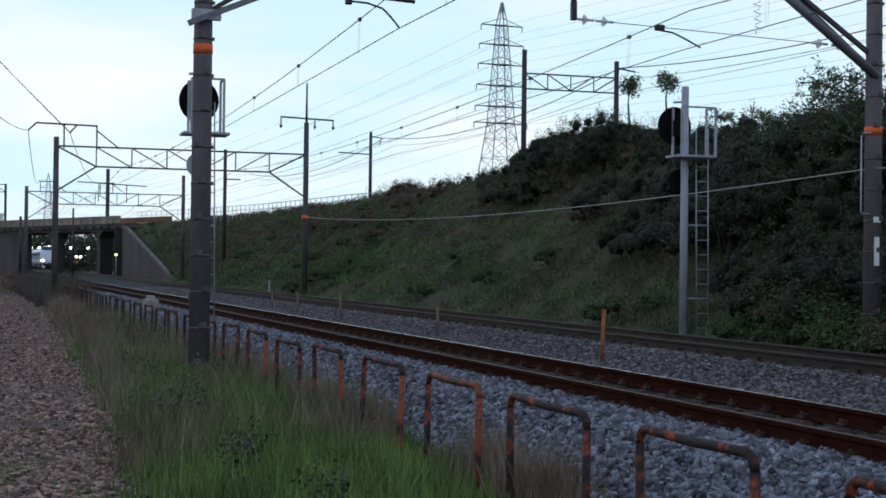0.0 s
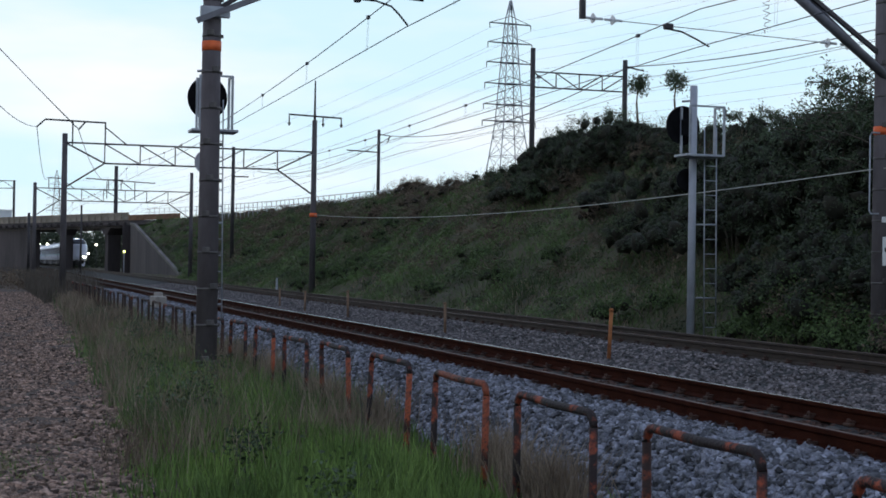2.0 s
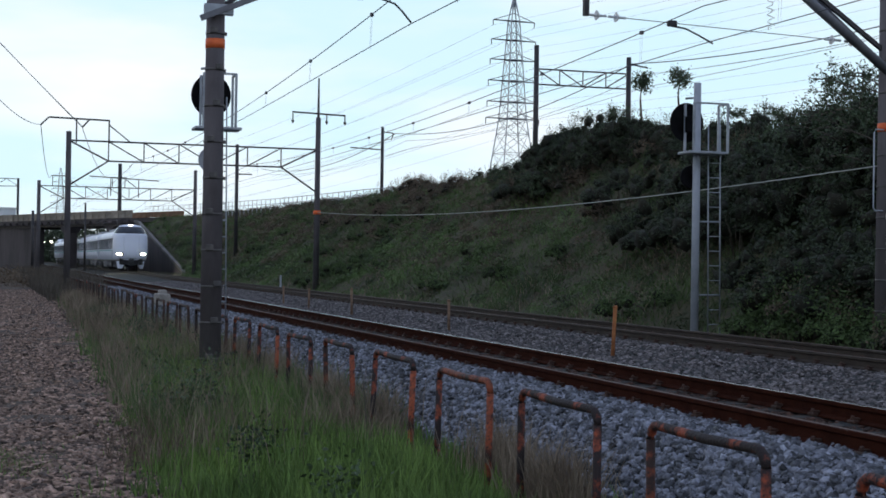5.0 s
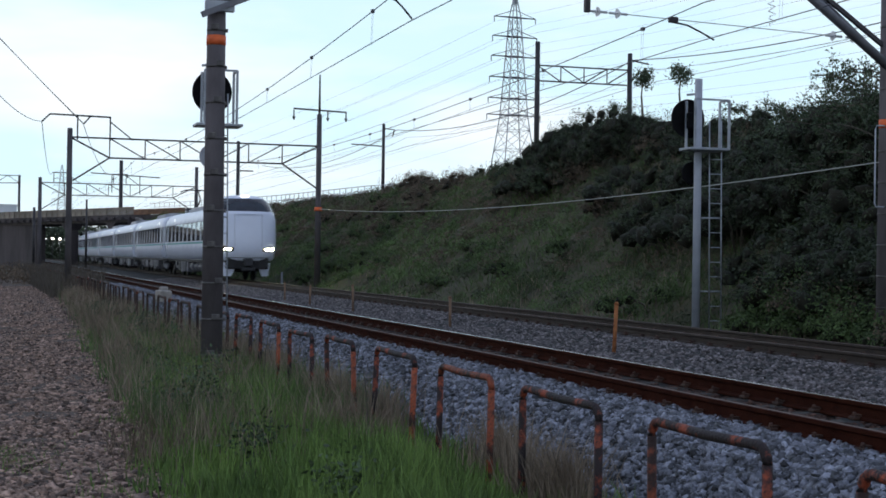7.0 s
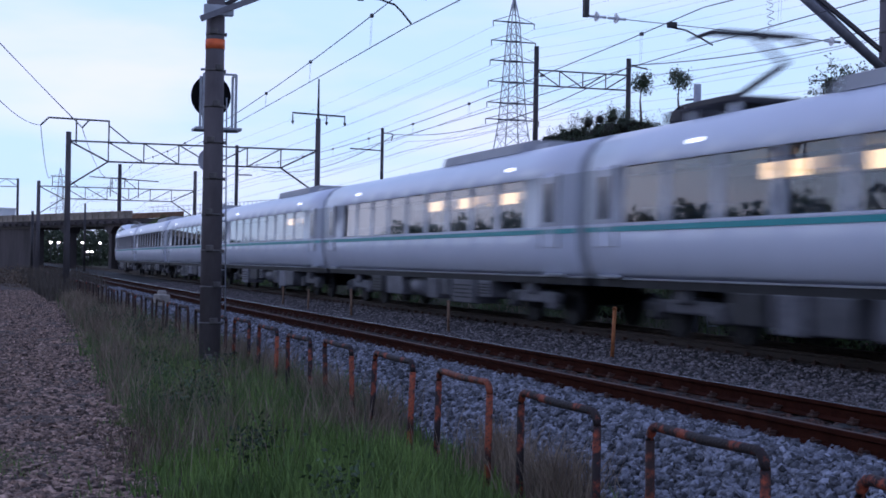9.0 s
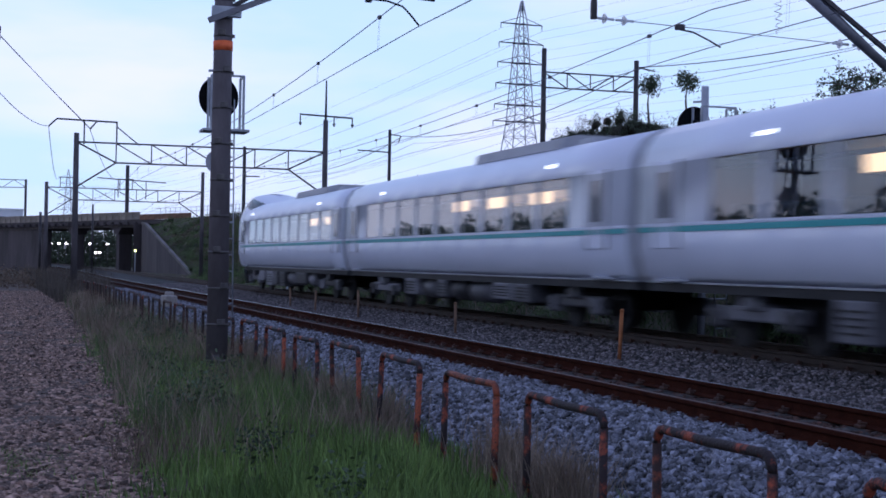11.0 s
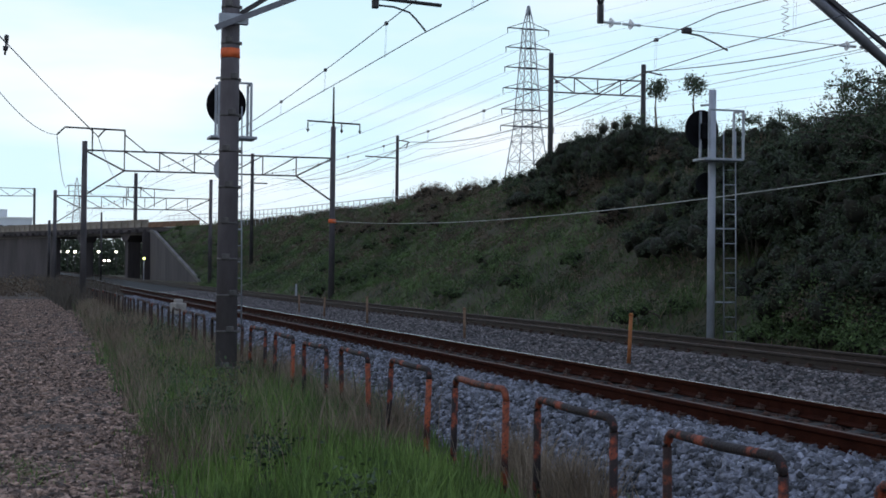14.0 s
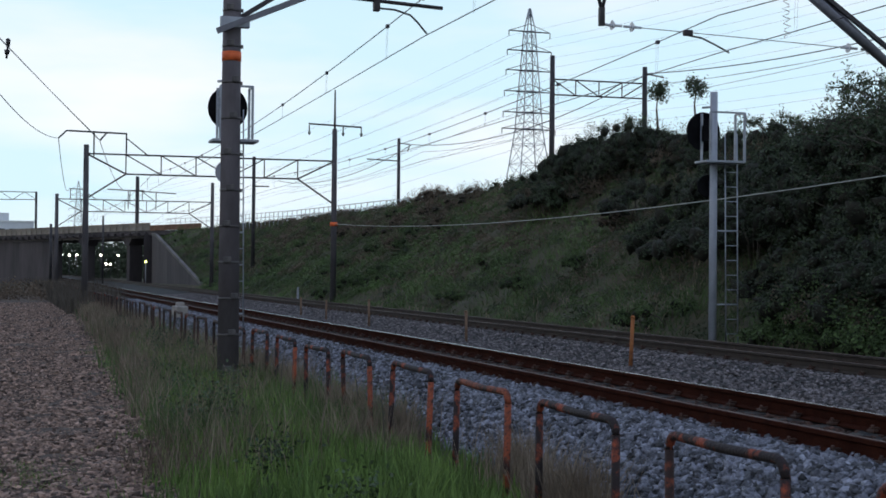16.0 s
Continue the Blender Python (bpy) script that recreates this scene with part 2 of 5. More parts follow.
def turns(n):
    """n random turns as matrices."""
    q = rng.normal(size=(n, 4))
    q /= np.linalg.norm(q, axis=1)[:, None]
    w, x, y, z = q.T
    return np.stack([np.stack([1 - 2 * (y * y + z * z), 2 * (x * y - z * w), 2 * (x * z + y * w)], 1),
                     np.stack([2 * (x * y + z * w), 1 - 2 * (x * x + z * z), 2 * (y * z - x * w)], 1),
                     np.stack([2 * (x * z - y * w), 2 * (y * z + x * w), 1 - 2 * (x * x + y * y)], 1)], 1)


PHI = (1 + 5 ** 0.5) / 2
ICO_V = np.array([(-1, PHI, 0), (1, PHI, 0), (-1, -PHI, 0), (1, -PHI, 0), (0, -1, PHI), (0, 1, PHI), (0, -1, -PHI), (0, 1, -PHI), (PHI, 0, -1), (PHI, 0, 1), (-PHI, 0, -1), (-PHI, 0, 1)]) / 1.902
ICO_F = np.array([(0, 11, 5), (0, 5, 1), (0, 1, 7), (0, 7, 10), (0, 10, 11), (1, 5, 9), (5, 11, 4), (11, 10, 2), (10, 7, 6), (7, 1, 8), (3, 9, 4), (3, 4, 2), (3, 2, 6), (3, 6, 8), (3, 8, 9), (4, 9, 5), (2, 4, 11), (6, 2, 10), (8, 6, 7), (9, 8, 1)])


def stones(name, x, y, z, size, material, flat=0.7):
    """Loose stones: jagged twelve-cornered lumps."""
    n = len(x)
    base = ICO_V[None] * rng.choice([0.5, 0.75, 1.0, 1.25], (n, 12, 1))
    s = size[:, None] * np.stack([rng.uniform(0.7, 1.3, n), rng.uniform(0.6, 1.1, n), rng.uniform(0.45, 0.8, n)], 1)
    v = np.einsum("nij,nkj->nki", turns(n), base * s[:, None, :])
    v[:, :, 2] *= flat
    v += np.stack([x, y, z], 1)[:, None, :]
    f = (ICO_F[None] + (np.arange(n) * 12)[:, None, None]).reshape(-1, 3)
    return heap(name, v.reshape(-1, 3), f, material)


def blades(name, x, y, z, height, width, material, bend=0.35):
    """Grass: bent three-cornered blades of two pieces."""
    n = len(x)
    a = rng.uniform(0, 2 * math.pi, n)
    side = np.stack([np.cos(a), np.sin(a), np.zeros(n)], 1) * width[:, None] / 2
    lean_a = rng.uniform(0, 2 * math.pi, n)
    lean = np.stack([np.cos(lean_a), np.sin(lean_a), np.zeros(n)], 1) * (height * rng.uniform(0.05, bend, n))[:, None]
    p = np.stack([x, y, z], 1)
    up = np.array([0, 0, 1.0])[None] * height[:, None]
    mid = p + up * 0.55 + lean * 0.35
    tip = p + up + lean
    v = np.stack([p - side, p + side, mid - side * 0.8, mid + side * 0.8, tip], 1)
    f = np.array([(0, 1, 3), (0, 3, 2), (2, 3, 4)])
    return heap(name, v.reshape(-1, 3), (f[None] + (np.arange(n) * 5)[:, None, None]).reshape(-1, 3), material)


def leaves(name, centres, size, material, flat=0.55):
    """Single leaves: small four-cornered sheets, folded a little, turned every way."""
    n = len(centres)
    base = np.array([(-1, 0, 0), (0, -0.5, 0.12), (1, 0, 0), (0, 0.5, 0.12)])[None] * size[:, None, None]
    v = np.einsum("nij,nkj->nki", turns(n), np.repeat(base, 1, 0)) + centres[:, None, :]
    f = np.array([(0, 1, 2), (0, 2, 3)])
    return heap(name, v.reshape(-1, 3), (f[None] + (np.arange(n) * 4)[:, None, None]).reshape(-1, 3), material)


def facing(name, centres, out, size, material):
    """Leaves whose faces turn towards the directions out, loosely."""
    n = len(centres)
    nrm = out + rng.normal(size=(n, 3)) * 0.55
    nrm /= np.linalg.norm(nrm, axis=1)[:, None] + 1e-9
    u = np.cross(nrm, rng.normal(size=(n, 3)))
    u /= np.linalg.norm(u, axis=1)[:, None] + 1e-9
    w = np.cross(nrm, u)
    k = size[:, None]
    v = np.stack([centres - u * k, centres - w * k * 0.45 + nrm * k * 0.15, centres + u * k, centres + w * k * 0.45 + nrm * k * 0.15], 1)
    f = np.array([(0, 1, 2), (0, 2, 3)])
    return heap(name, v.reshape(-1, 3), (f[None] + (np.arange(n) * 4)[:, None, None]).reshape(-1, 3), material)


def clumps(mid, radius, each, flat=0.8):
    """Points on the upper shells of clumps round the given middles, and the ways out from them."""
    n = len(mid) * each
    d = rng.normal(size=(n, 3))
    d /= np.linalg.norm(d, axis=1)[:, None]
    d[:, 2] = np.where(d[:, 2] < -0.3, -d[:, 2], d[:, 2])
    r = np.repeat(radius, each) * (0.72 + 0.42 * rng.random(n) ** 2)
    c = np.repeat(mid, each, 0) + d * r[:, None] * np.array([1, 1, flat])
    return c, d + np.array([0, 0, 0.6])


def noise2(x, y, s=1.0):
    """Smooth unevenness from a few waves."""
    x, y = np.asarray(x) * s, np.asarray(y) * s
    return (np.sin(x * 1.7 + 1.3 * np.sin(y * 0.9)) + np.sin(y * 2.3 + 1.1 * np.sin(x * 1.3 + 2)) + 0.5 * np.sin(4.1 * x + 3.3 * y) + 0.5 * np.sin(5.3 * y - 3.7 * x)) / 3


# ---- the lie of the land (rail tops at height 0, the line runs along y) ----
YARD, NEAR, FAR = -0.72, 6.44, 11.40


def bend(y):
    """How far the line swings to the right, far off."""
    return np.interp(y, [70, 85, 100, 120, 150, 180, 230], [0, 0.06, 0.2, 0.5, 0.82, 1.1, 1.2])


PROFILE_X = [-60, 1.2, 2.5, 4.15, 4.45, 5.15, 5.35, 7.6, 8.3, 9.4, 10.2, 12.7, 13.5, 14.4, 15.0, 17.0, 20.0, 22.4, 23.6, 30, 46, 60, 80]
PROFILE_Z = [YARD, YARD, -0.70, -0.66, -0.60, -0.24, -0.17, -0.17, -0.26, -0.24, -0.17, -0.17, -0.42, -0.40, -0.2, 1.0, 3.0, 4.75, 5.1, 5.2, 5.2, YARD, YARD]


def edge(y):
    """Where the gravel yard gives way to the grass."""
    return np.interp(y, [8, 12, 17, 22, 40, 57, 90], [0.95, 1.12, 1.5, 1.85, 2.4, 3.0, 3.4])


def land(x, y):
    x = x - np.where(np.asarray(x) > 3, bend(y), 0)
    z = np.interp(x, PROFILE_X, PROFILE_Z)
    rough = np.interp(x, [14.0, 16, 22, 24, 44], [0, 1, 1, 0.25, 0.25])
    z = z + np.interp(y, [95, 145, 165], [0, 0.6, 0.85]) * np.interp(x, [17.5, 22.4, 46, 60], [0, 1, 1, 0])
    behind = np.interp(y, [121, 160, 175], [-0.5, 4.55, 4.9]) + 0.55 * (x - 15.9)
    fill = np.interp(x, [15.4, 15.75, 46, 60], [0, 1, 1, 0]) * np.interp(y, [119, 121, 172, 176], [0, 1, 1, 0])
    z = np.where(fill > 0, np.maximum(z, z + (np.minimum(behind, 5.5) - z) * fill), z)
    z = np.where(x > 14.2, YARD + (z - YARD) * np.interp(y, [175, 182], [1, 0]), z)
    rough = rough * np.interp(y, [118, 124, 170, 176], [1, 0.35, 0.35, 0])
    return z + rough * (0.28 * noise2(x, y, 0.35) + 0.12 * noise2(y, x, 1.1))


def sheet(name, xs, ys, material, label, category, lift=0.0, jag=0.0, kind="structure"):
    """A strip of the land over a grid."""
    X, Y = np.meshgrid(np.array(xs), np.array(ys))
    Z = land(X, Y) + lift + (jag * rng.normal(size=X.shape) if jag else 0)
    v = np.stack([X, Y, Z], 2).reshape(-1, 3)
    nx, ny = len(xs), len(ys)
    i = (np.arange(ny - 1)[:, None] * nx + np.arange(nx - 1)[None]).ravel()
    f = np.stack([i, i + 1, i + nx + 1, i + nx], 1)
    ob = heap(name, v, f, material)
    for p in ob.data.polygons:
        p.use_smooth = True
    return tagged(ob, label, category, "", kind)


# ---- ground ----
gm = bmesh.new()
ring = [(-3000, -1500), (3000, -1500), (3000, 4500), (-3000, 4500)]
gm.faces.new([gm.verts.new((x, y, YARD - 0.03)) for x, y in ring])
tagged(made("ground", gm, M_soil), "bare brown soil plain reaching to the horizon", "ground", "", "structure")
sheet("yard_ground", np.linspace(-22, 4.3, 90), np.linspace(-12, 110, 240), M_yard, "brown crushed gravel yard beside the railway line", "ground", 0.004, 0.012)
sheet("ballast", np.linspace(4.1, 14.1, 120), np.concatenate([np.linspace(-30, 60, 500), np.linspace(60.5, 420, 200)]), M_bed, "crushed stone ballast under both tracks, coloured near black as gap shade", "ballast", 0.0, 0.011)
sheet("embankment", np.concatenate([np.linspace(13.9, 24, 60), np.linspace(25, 78, 20)]), np.linspace(-40, 330, 520), M_slope, "high earth embankment overgrown with grass and bushes", "embankment", 0.012, 0.02)

# loose stones of the ballast and the yard
n = 48000
sy = 6.5 + 60 * rng.random(n) ** 1.7
sx = rng.uniform(4.25, 5.85, n)
tagged(stones("ballast_stones", sx, sy, land(sx, sy) + 0.008, rng.uniform(0.022, 0.062, n), M_stone, 0.9), "sharp blue-grey ballast stones on the shoulder beside the rails", "ballast", "", "stuff")
n = 30000
sy = 10 + 75 * rng.random(n) ** 1.6
sx = rng.uniform(7.1, 10.9, n)
tagged(stones("ballast_stones", sx, sy, land(sx, sy) + 0.006, rng.uniform(0.028, 0.05, n), M_stone2), "brown-grey ballast stones between the two tracks", "ballast", "", "stuff")
n = 9000
sy = 8 + 52 * rng.random(n) ** 1.4
sx = rng.uniform(5.75, 7.15, n)
keep = np.abs(np.abs(sx - NEAR) - 0.566) > 0.09
sx, sy = sx[keep], sy[keep]
tagged(stones("ballast_stones", sx, sy, land(sx, sy) + 0.004, rng.uniform(0.024, 0.046, len(sx)), M_rstone, 0.7), "rust-stained ballast stones between the near rails", "ballast", "", "stuff")
n = 5000
sy = 14 + 50 * rng.random(n)
sx = rng.uniform(12.2, 14.2, n)
tagged(stones("ballast_stones", sx, sy, land(sx, sy) + 0.006, rng.uniform(0.028, 0.05, n), M_stone2), "brown-grey ballast stones beyond the far track", "ballast", "", "stuff")
n = 60000
sy = 9 + 75 * rng.random(n) ** 2.1
sx = 0.005 * sy - 0.6 + rng.random(n) * (edge(sy) + 0.95 - 0.005 * sy)
keep = sx < 3.9
sx, sy = sx[keep], sy[keep]
tagged(stones("yard_stones", sx, sy, land(sx, sy) + 0.008, rng.uniform(0.020, 0.048, len(sx)) * rng.choice([0.7, 1.0, 1.7], len(sx), p=[0.4, 0.45, 0.15]), M_ystone, 0.6), "loose brown and grey stones strewn over the yard", "gravel", "", "stuff")

# ---- tracks ----
RAIL = [(-0.064, -0.153), (0.064, -0.153), (0.064, -0.141), (0.012, -0.122), (0.008, -0.05), (0.0325, -0.036), (0.0325, -0.008), (0.024, -0.0008), (0.010, 0.0), (-0.010, 0.0), (-0.024, -0.0008), (-0.0325, -0.008), (-0.0325, -0.036), (-0.008, -0.05), (-0.012, -0.122), (-0.064, -0.141)]


def track(centre, material, head, label):
    top = thing("railway_track", pose(centre, 0, 0), label, "railway track", "", "structure")
    for side in (-1, 1):
        bm = bmesh.new()
        last = None
        for y in [-30, 70, 78, 86, 94, 102, 112, 122, 136, 150, 165, 180, 200, 230, 420]:
            ring = [bm.verts.new((side * 0.566 + x + float(bend(y)), y, z)) for x, z in RAIL]
            if last:
                for i in range(len(RAIL)):
                    f = bm.faces.new((last[i], ring[i], ring[(i + 1) % len(RAIL)], last[(i + 1) % len(RAIL)]))
                    if RAIL[i][1] > -0.001 and RAIL[(i + 1) % len(RAIL)][1] > -0.001:
                        f.material_index = 1
            last = ring
        bmesh.ops.recalc_face_normals(bm, faces=bm.faces)
        part("rail", bm, [material, head if side > 0 else M_head_dull], top)
    bm = bmesh.new()
    box(bm, (0, 0, -0.235), (2.0, 0.21, 0.16), 0.02)
    s_ob = part("sleeper", bm, M_sleeper, top)
    s_ob.matrix_basis = pose(0, 2.0, 0)
    bm = bmesh.new()
    for k in (-1, 1):
        box(bm, (k * 0.082, 0, -0.135), (0.06, 0.10, 0.03), 0.008)
        tube(bm, (k * 0.085, 0, -0.125), (k * 0.085, 0, -0.085), 0.018, 0.016, 6)
        box(bm, (k * 0.06, 0, -0.112), (0.07, 0.05, 0.018))
    c_me = None
    for i in range(140):
        y = 2.0 + 0.62 * i
        if i:
            share("sleeper", s_ob.data, top, pose(random.uniform(-0.02, 0.02), y, 0))
        for side in (-1, 1):
            if c_me is None:
                c_ob = part("rail_fastening", bm, M_clip, top)
                c_me = c_ob.data
                c_ob.matrix_basis = pose(side * 0.566, y, 0)
            else:
                share("rail_fastening", c_me, top, pose(side * 0.566, y, 0))
    return top


track(NEAR, M_rust, M_head, "rusty railway track with polished rail heads on ballast")
track(FAR, M_rust_dark, M_head_dull, "brown railway track with polished rail heads below the embankment")


# ---- hoop barrier ----
def hoop(leg_a, bar, leg_b):
    top = new("hoop_barrier")
    w, h, r = 1.36, 0.93, 0.09
    for name, pts, m in (
            ("leg", [(0, 0, -0.15), (0, 0, h * 0.4), (0, 0, h - r)], leg_a),
            ("leg", [(0, w, -0.15), (0, w, h * 0.4), (0, w, h - r)], leg_b),
            ("top_bar", [(0, 0, h - r)] + [(0, r - r * math.cos(a), h - r + r * math.sin(a)) for a in (0.4, 0.8, 1.2, 1.57)] + [(0, w / 2, h - 0.012)]
             + [(0, w - r + r * math.sin(a), h - r + r * math.cos(a)) for a in (0.0, 0.4, 0.8, 1.2)] + [(0, w, h - r)], bar)):
        bm = bmesh.new()
        path_tube(bm, pts, 0.028, 10)
        part(name, bm, m, top)
    return tagged(top, "bent steel tube hoop with flaking orange paint and rust", "barrier", "hoops along the ballast")


HOOP_X, HOOP_Z = 3.80, 0.212 - 0.93
O, D = M_hoop, M_hoop_dark
B = M_hoop_old
SORTS = [hoop(O, D, O), hoop(D, D, O), hoop(D, D, D), hoop(O, O, D), hoop(O, D, D), hoop(B, B, B), hoop(B, D, B)]
for s in SORTS[5:]:
    s["label"] = "bent steel tube hoop rusted brown with almost no paint"
ORDER = [0, 1, 2, 3, 4, 0, 2, 4, 1, 2, 3, 1, 2, 0]
used_sorts = set()
for i in range(46):
    y = 4.44 + 2.165 * i
    m = pose(HOOP_X + random.uniform(-0.01, 0.01), y, HOOP_Z + random.uniform(-0.02, 0.015), random.uniform(-0.6, 0.6), random.uniform(-2, 2), random.uniform(-1, 1))
    k = ORDER[i % len(ORDER)] if i < 9 else 6 if i % 3 == 0 else 5
    if k not in used_sorts:
        used_sorts.add(k)
        SORTS[k].matrix_basis = m
    else:
        copy_thing(SORTS[k], m)


# ---- overhead line portals ----
def shaft(bm, x, y, z0, z1, r0, r1, seg=20):
    tube(bm, (x, y, z0), (x, y, z1), r0, r1, seg)


def portal(y, x1, x2, z_beam, z_top, bands, label, r=0.15, near=False):
    top = thing("overhead_line_portal", pose(0, y, 0), label, "railway portal", "portals over the tracks")
    for x, zt, low in ((x1, z_top, YARD), (x2, z_top + (1.1 if not near else 0.6), -0.5)):
        bm = bmesh.new()
        shaft(bm, x, 0, low - 0.05, zt, r * 1.2, r * 0.92)
        p = part("pole", bm, M_concrete if near else M_pole_dark, top, "grey concrete pole with steel bands" if near else "dark weathered pole")
        if bands:
            bm = bmesh.new()
            tube(bm, (0, 0, -0.02), (0, 0, 0.02), r * 1.12, r * 1.12, 20)
            box(bm, (r * 1.16, 0, 0), (0.05, 0.05, 0.05))
            box(bm, (0, -r * 1.14, 0.04), (0.12, 0.03, 0.09), 0.01)
            me = None
            k = 0
            z = low + 0.35
            while z < zt - 0.3:
                k = (1.2 - 0.28 * (z - low) / (zt - low) + 0.035) / 1.12
                fit_on = pose(x, 0, z, 0, 0, random.uniform(-25, 25)) @ Matrix.Diagonal((k, k, 1, 1))
                if me is None:
                    o = part("steel_band", bm, M_band, p)
                    me = o.data
                    o.matrix_basis = fit_on
                else:
                    share("steel_band", me, p, fit_on)
                z += 0.545
    # lattice beam
    half = 0.44
    zb, zt = z_beam - half, z_beam + half
    for name, z in (("bottom_chord", zb), ("top_chord", zt)):
        bm = bmesh.new()
        a, b = (x1, x2) if name == "top_chord" else (x1 + 1.75, x2 - 1.75)
        tube(bm, (a, 0, z), (b, 0, z), 0.05, None, 4, math.pi / 4)
        part(name, bm, M_steel_dark, top, "dark steel chord of the beam")
    n = 5
    step = (x2 - x1 - 3.5) / n
    for i in range(n + 1):
        xx = x1 + 1.75 + i * step
        bm = bmesh.new()
        tube(bm, (xx, 0, zb), (xx, 0, zt), 0.036, None, 4, math.pi / 4)
        part("upright", bm, M_steel_dark, top)
        if i < n:
            bm = bmesh.new()
            za, zc = (zt, zb) if i < n / 2 else (zb, zt)
            tube(bm, (xx, 0, za), (xx + step, 0, zc), 0.036, None, 4, math.pi / 4)
            part("diagonal", bm, M_steel_dark, top)
    for a, b in (((x1, 0, z_beam - 1.6), (x1 + 1.75, 0, zb)), ((x2, 0, z_beam - 1.6), (x2 - 1.75, 0, zb)), ((x1, 0, zt), (x1 + 1.75, 0, zb)), ((x2, 0, zt), (x2 - 1.75, 0, zb))):
        bm = bmesh.new()
        tube(bm, a, b, 0.05, None, 4, math.pi / 4)
        part("brace", bm, M_steel_dark, top, "slanting steel brace between pole and beam")
    return top


WIRE_Z, MESS_Z = 4.86, 5.50
p_near = portal(22.3, 3.31, 15.05, 6.5, 7.3, True, "overhead line portal with concrete poles and dark steel lattice beam", 0.138, True)
portal(68.0, 3.62, 15.0, 5.91, 6.75, False, "overhead line portal with dark steel lattice beam across both tracks", 0.125)
portal(112.0, 3.9, 15.3, 5.88, 6.7, False, "distant overhead line portal with lattice beam across both tracks", 0.135)


# ---- overhead wires ----
def sagging(a, b, sag, n=14):
    a, b = Vector(a), Vector(b)
    return [a.lerp(b, i / n) - Vector((0, 0, sag * 4 * (i / n) * (1 - i / n))) for i in range(n + 1)]


def catenary(x, label):
    top = thing("catenary", pose(x, 0, 0), label, "overhead wire", "overhead lines above the tracks")
    ys = [-21.0, 22.3, 68.0, 112.0, 156.0, 200.0, 244.0]
    mess, cont = [], []
    for i in range(len(ys) - 1):
        o0, o1 = (-0.1 if i % 2 else 0.15), (0.15 if i % 2 else -0.1)
        b0, b1 = float(bend(ys[i])), float(bend(ys[i + 1]))
        mess += sagging((o0 * 0.8 + b0, ys[i], MESS_Z), (o1 * 0.8 + b1, ys[i + 1], MESS_Z), 0.47)[:-1]
        cont += sagging((o0 + b0, ys[i], WIRE_Z), (o1 + b1, ys[i + 1], WIRE_Z), 0.07, 8)[:-1]
        n = 9
        for k in range(n):
            u = (k + 0.48) / n
            y = ys[i] + (ys[i + 1] - ys[i]) * u
            if y < 8 or y > 116:
                continue
            zm = MESS_Z - 0.47 * 4 * u * (1 - u)
            xc = o0 + (o1 - o0) * u + float(bend(y))
            bm = bmesh.new()
            tube(bm, (xc * 0.8, y - 0.04, zm), (xc, y - 0.04, WIRE_Z - 0.05), 0.0018, None, 4)
            tube(bm, (xc * 0.8, y + 0.04, zm), (xc, y + 0.04, WIRE_Z - 0.05), 0.0018, None, 4)
            box(bm, (xc * 0.8, y, zm), (0.05, 0.10, 0.06))
            part("hanger", bm, M_wire, top)
    for name, pts, r in (("messenger_wire", mess, 0.009), ("contact_wire", cont, 0.008)):
        bm = bmesh.new()
        path_tube(bm, pts, r, 6)
        part(name, bm, M_wire, top)
    return top


catenary(NEAR, "thin dark contact and messenger wires over the near track")
catenary(FAR + 0.15, "thin dark contact and messenger wires over the far track")


def line(name, pts, r, material, label, category="wire", group=""):
    bm = bmesh.new()
    path_tube(bm, pts, r, 6)
    return tagged(made(name, bm, material), label, category, group)


line("cable", sagging((15.0, 22.3, 2.95), (15.0, 68.0, 3.4), 0.42), 0.012, M_wire_pale, "pale insulated cable strung between the portal poles", "cable")
line("cable", sagging((15.0, 22.3, 2.95), (15.2, -21, 3.1), 0.42), 0.012, M_wire_pale, "pale insulated cable strung between the portal poles", "cable")

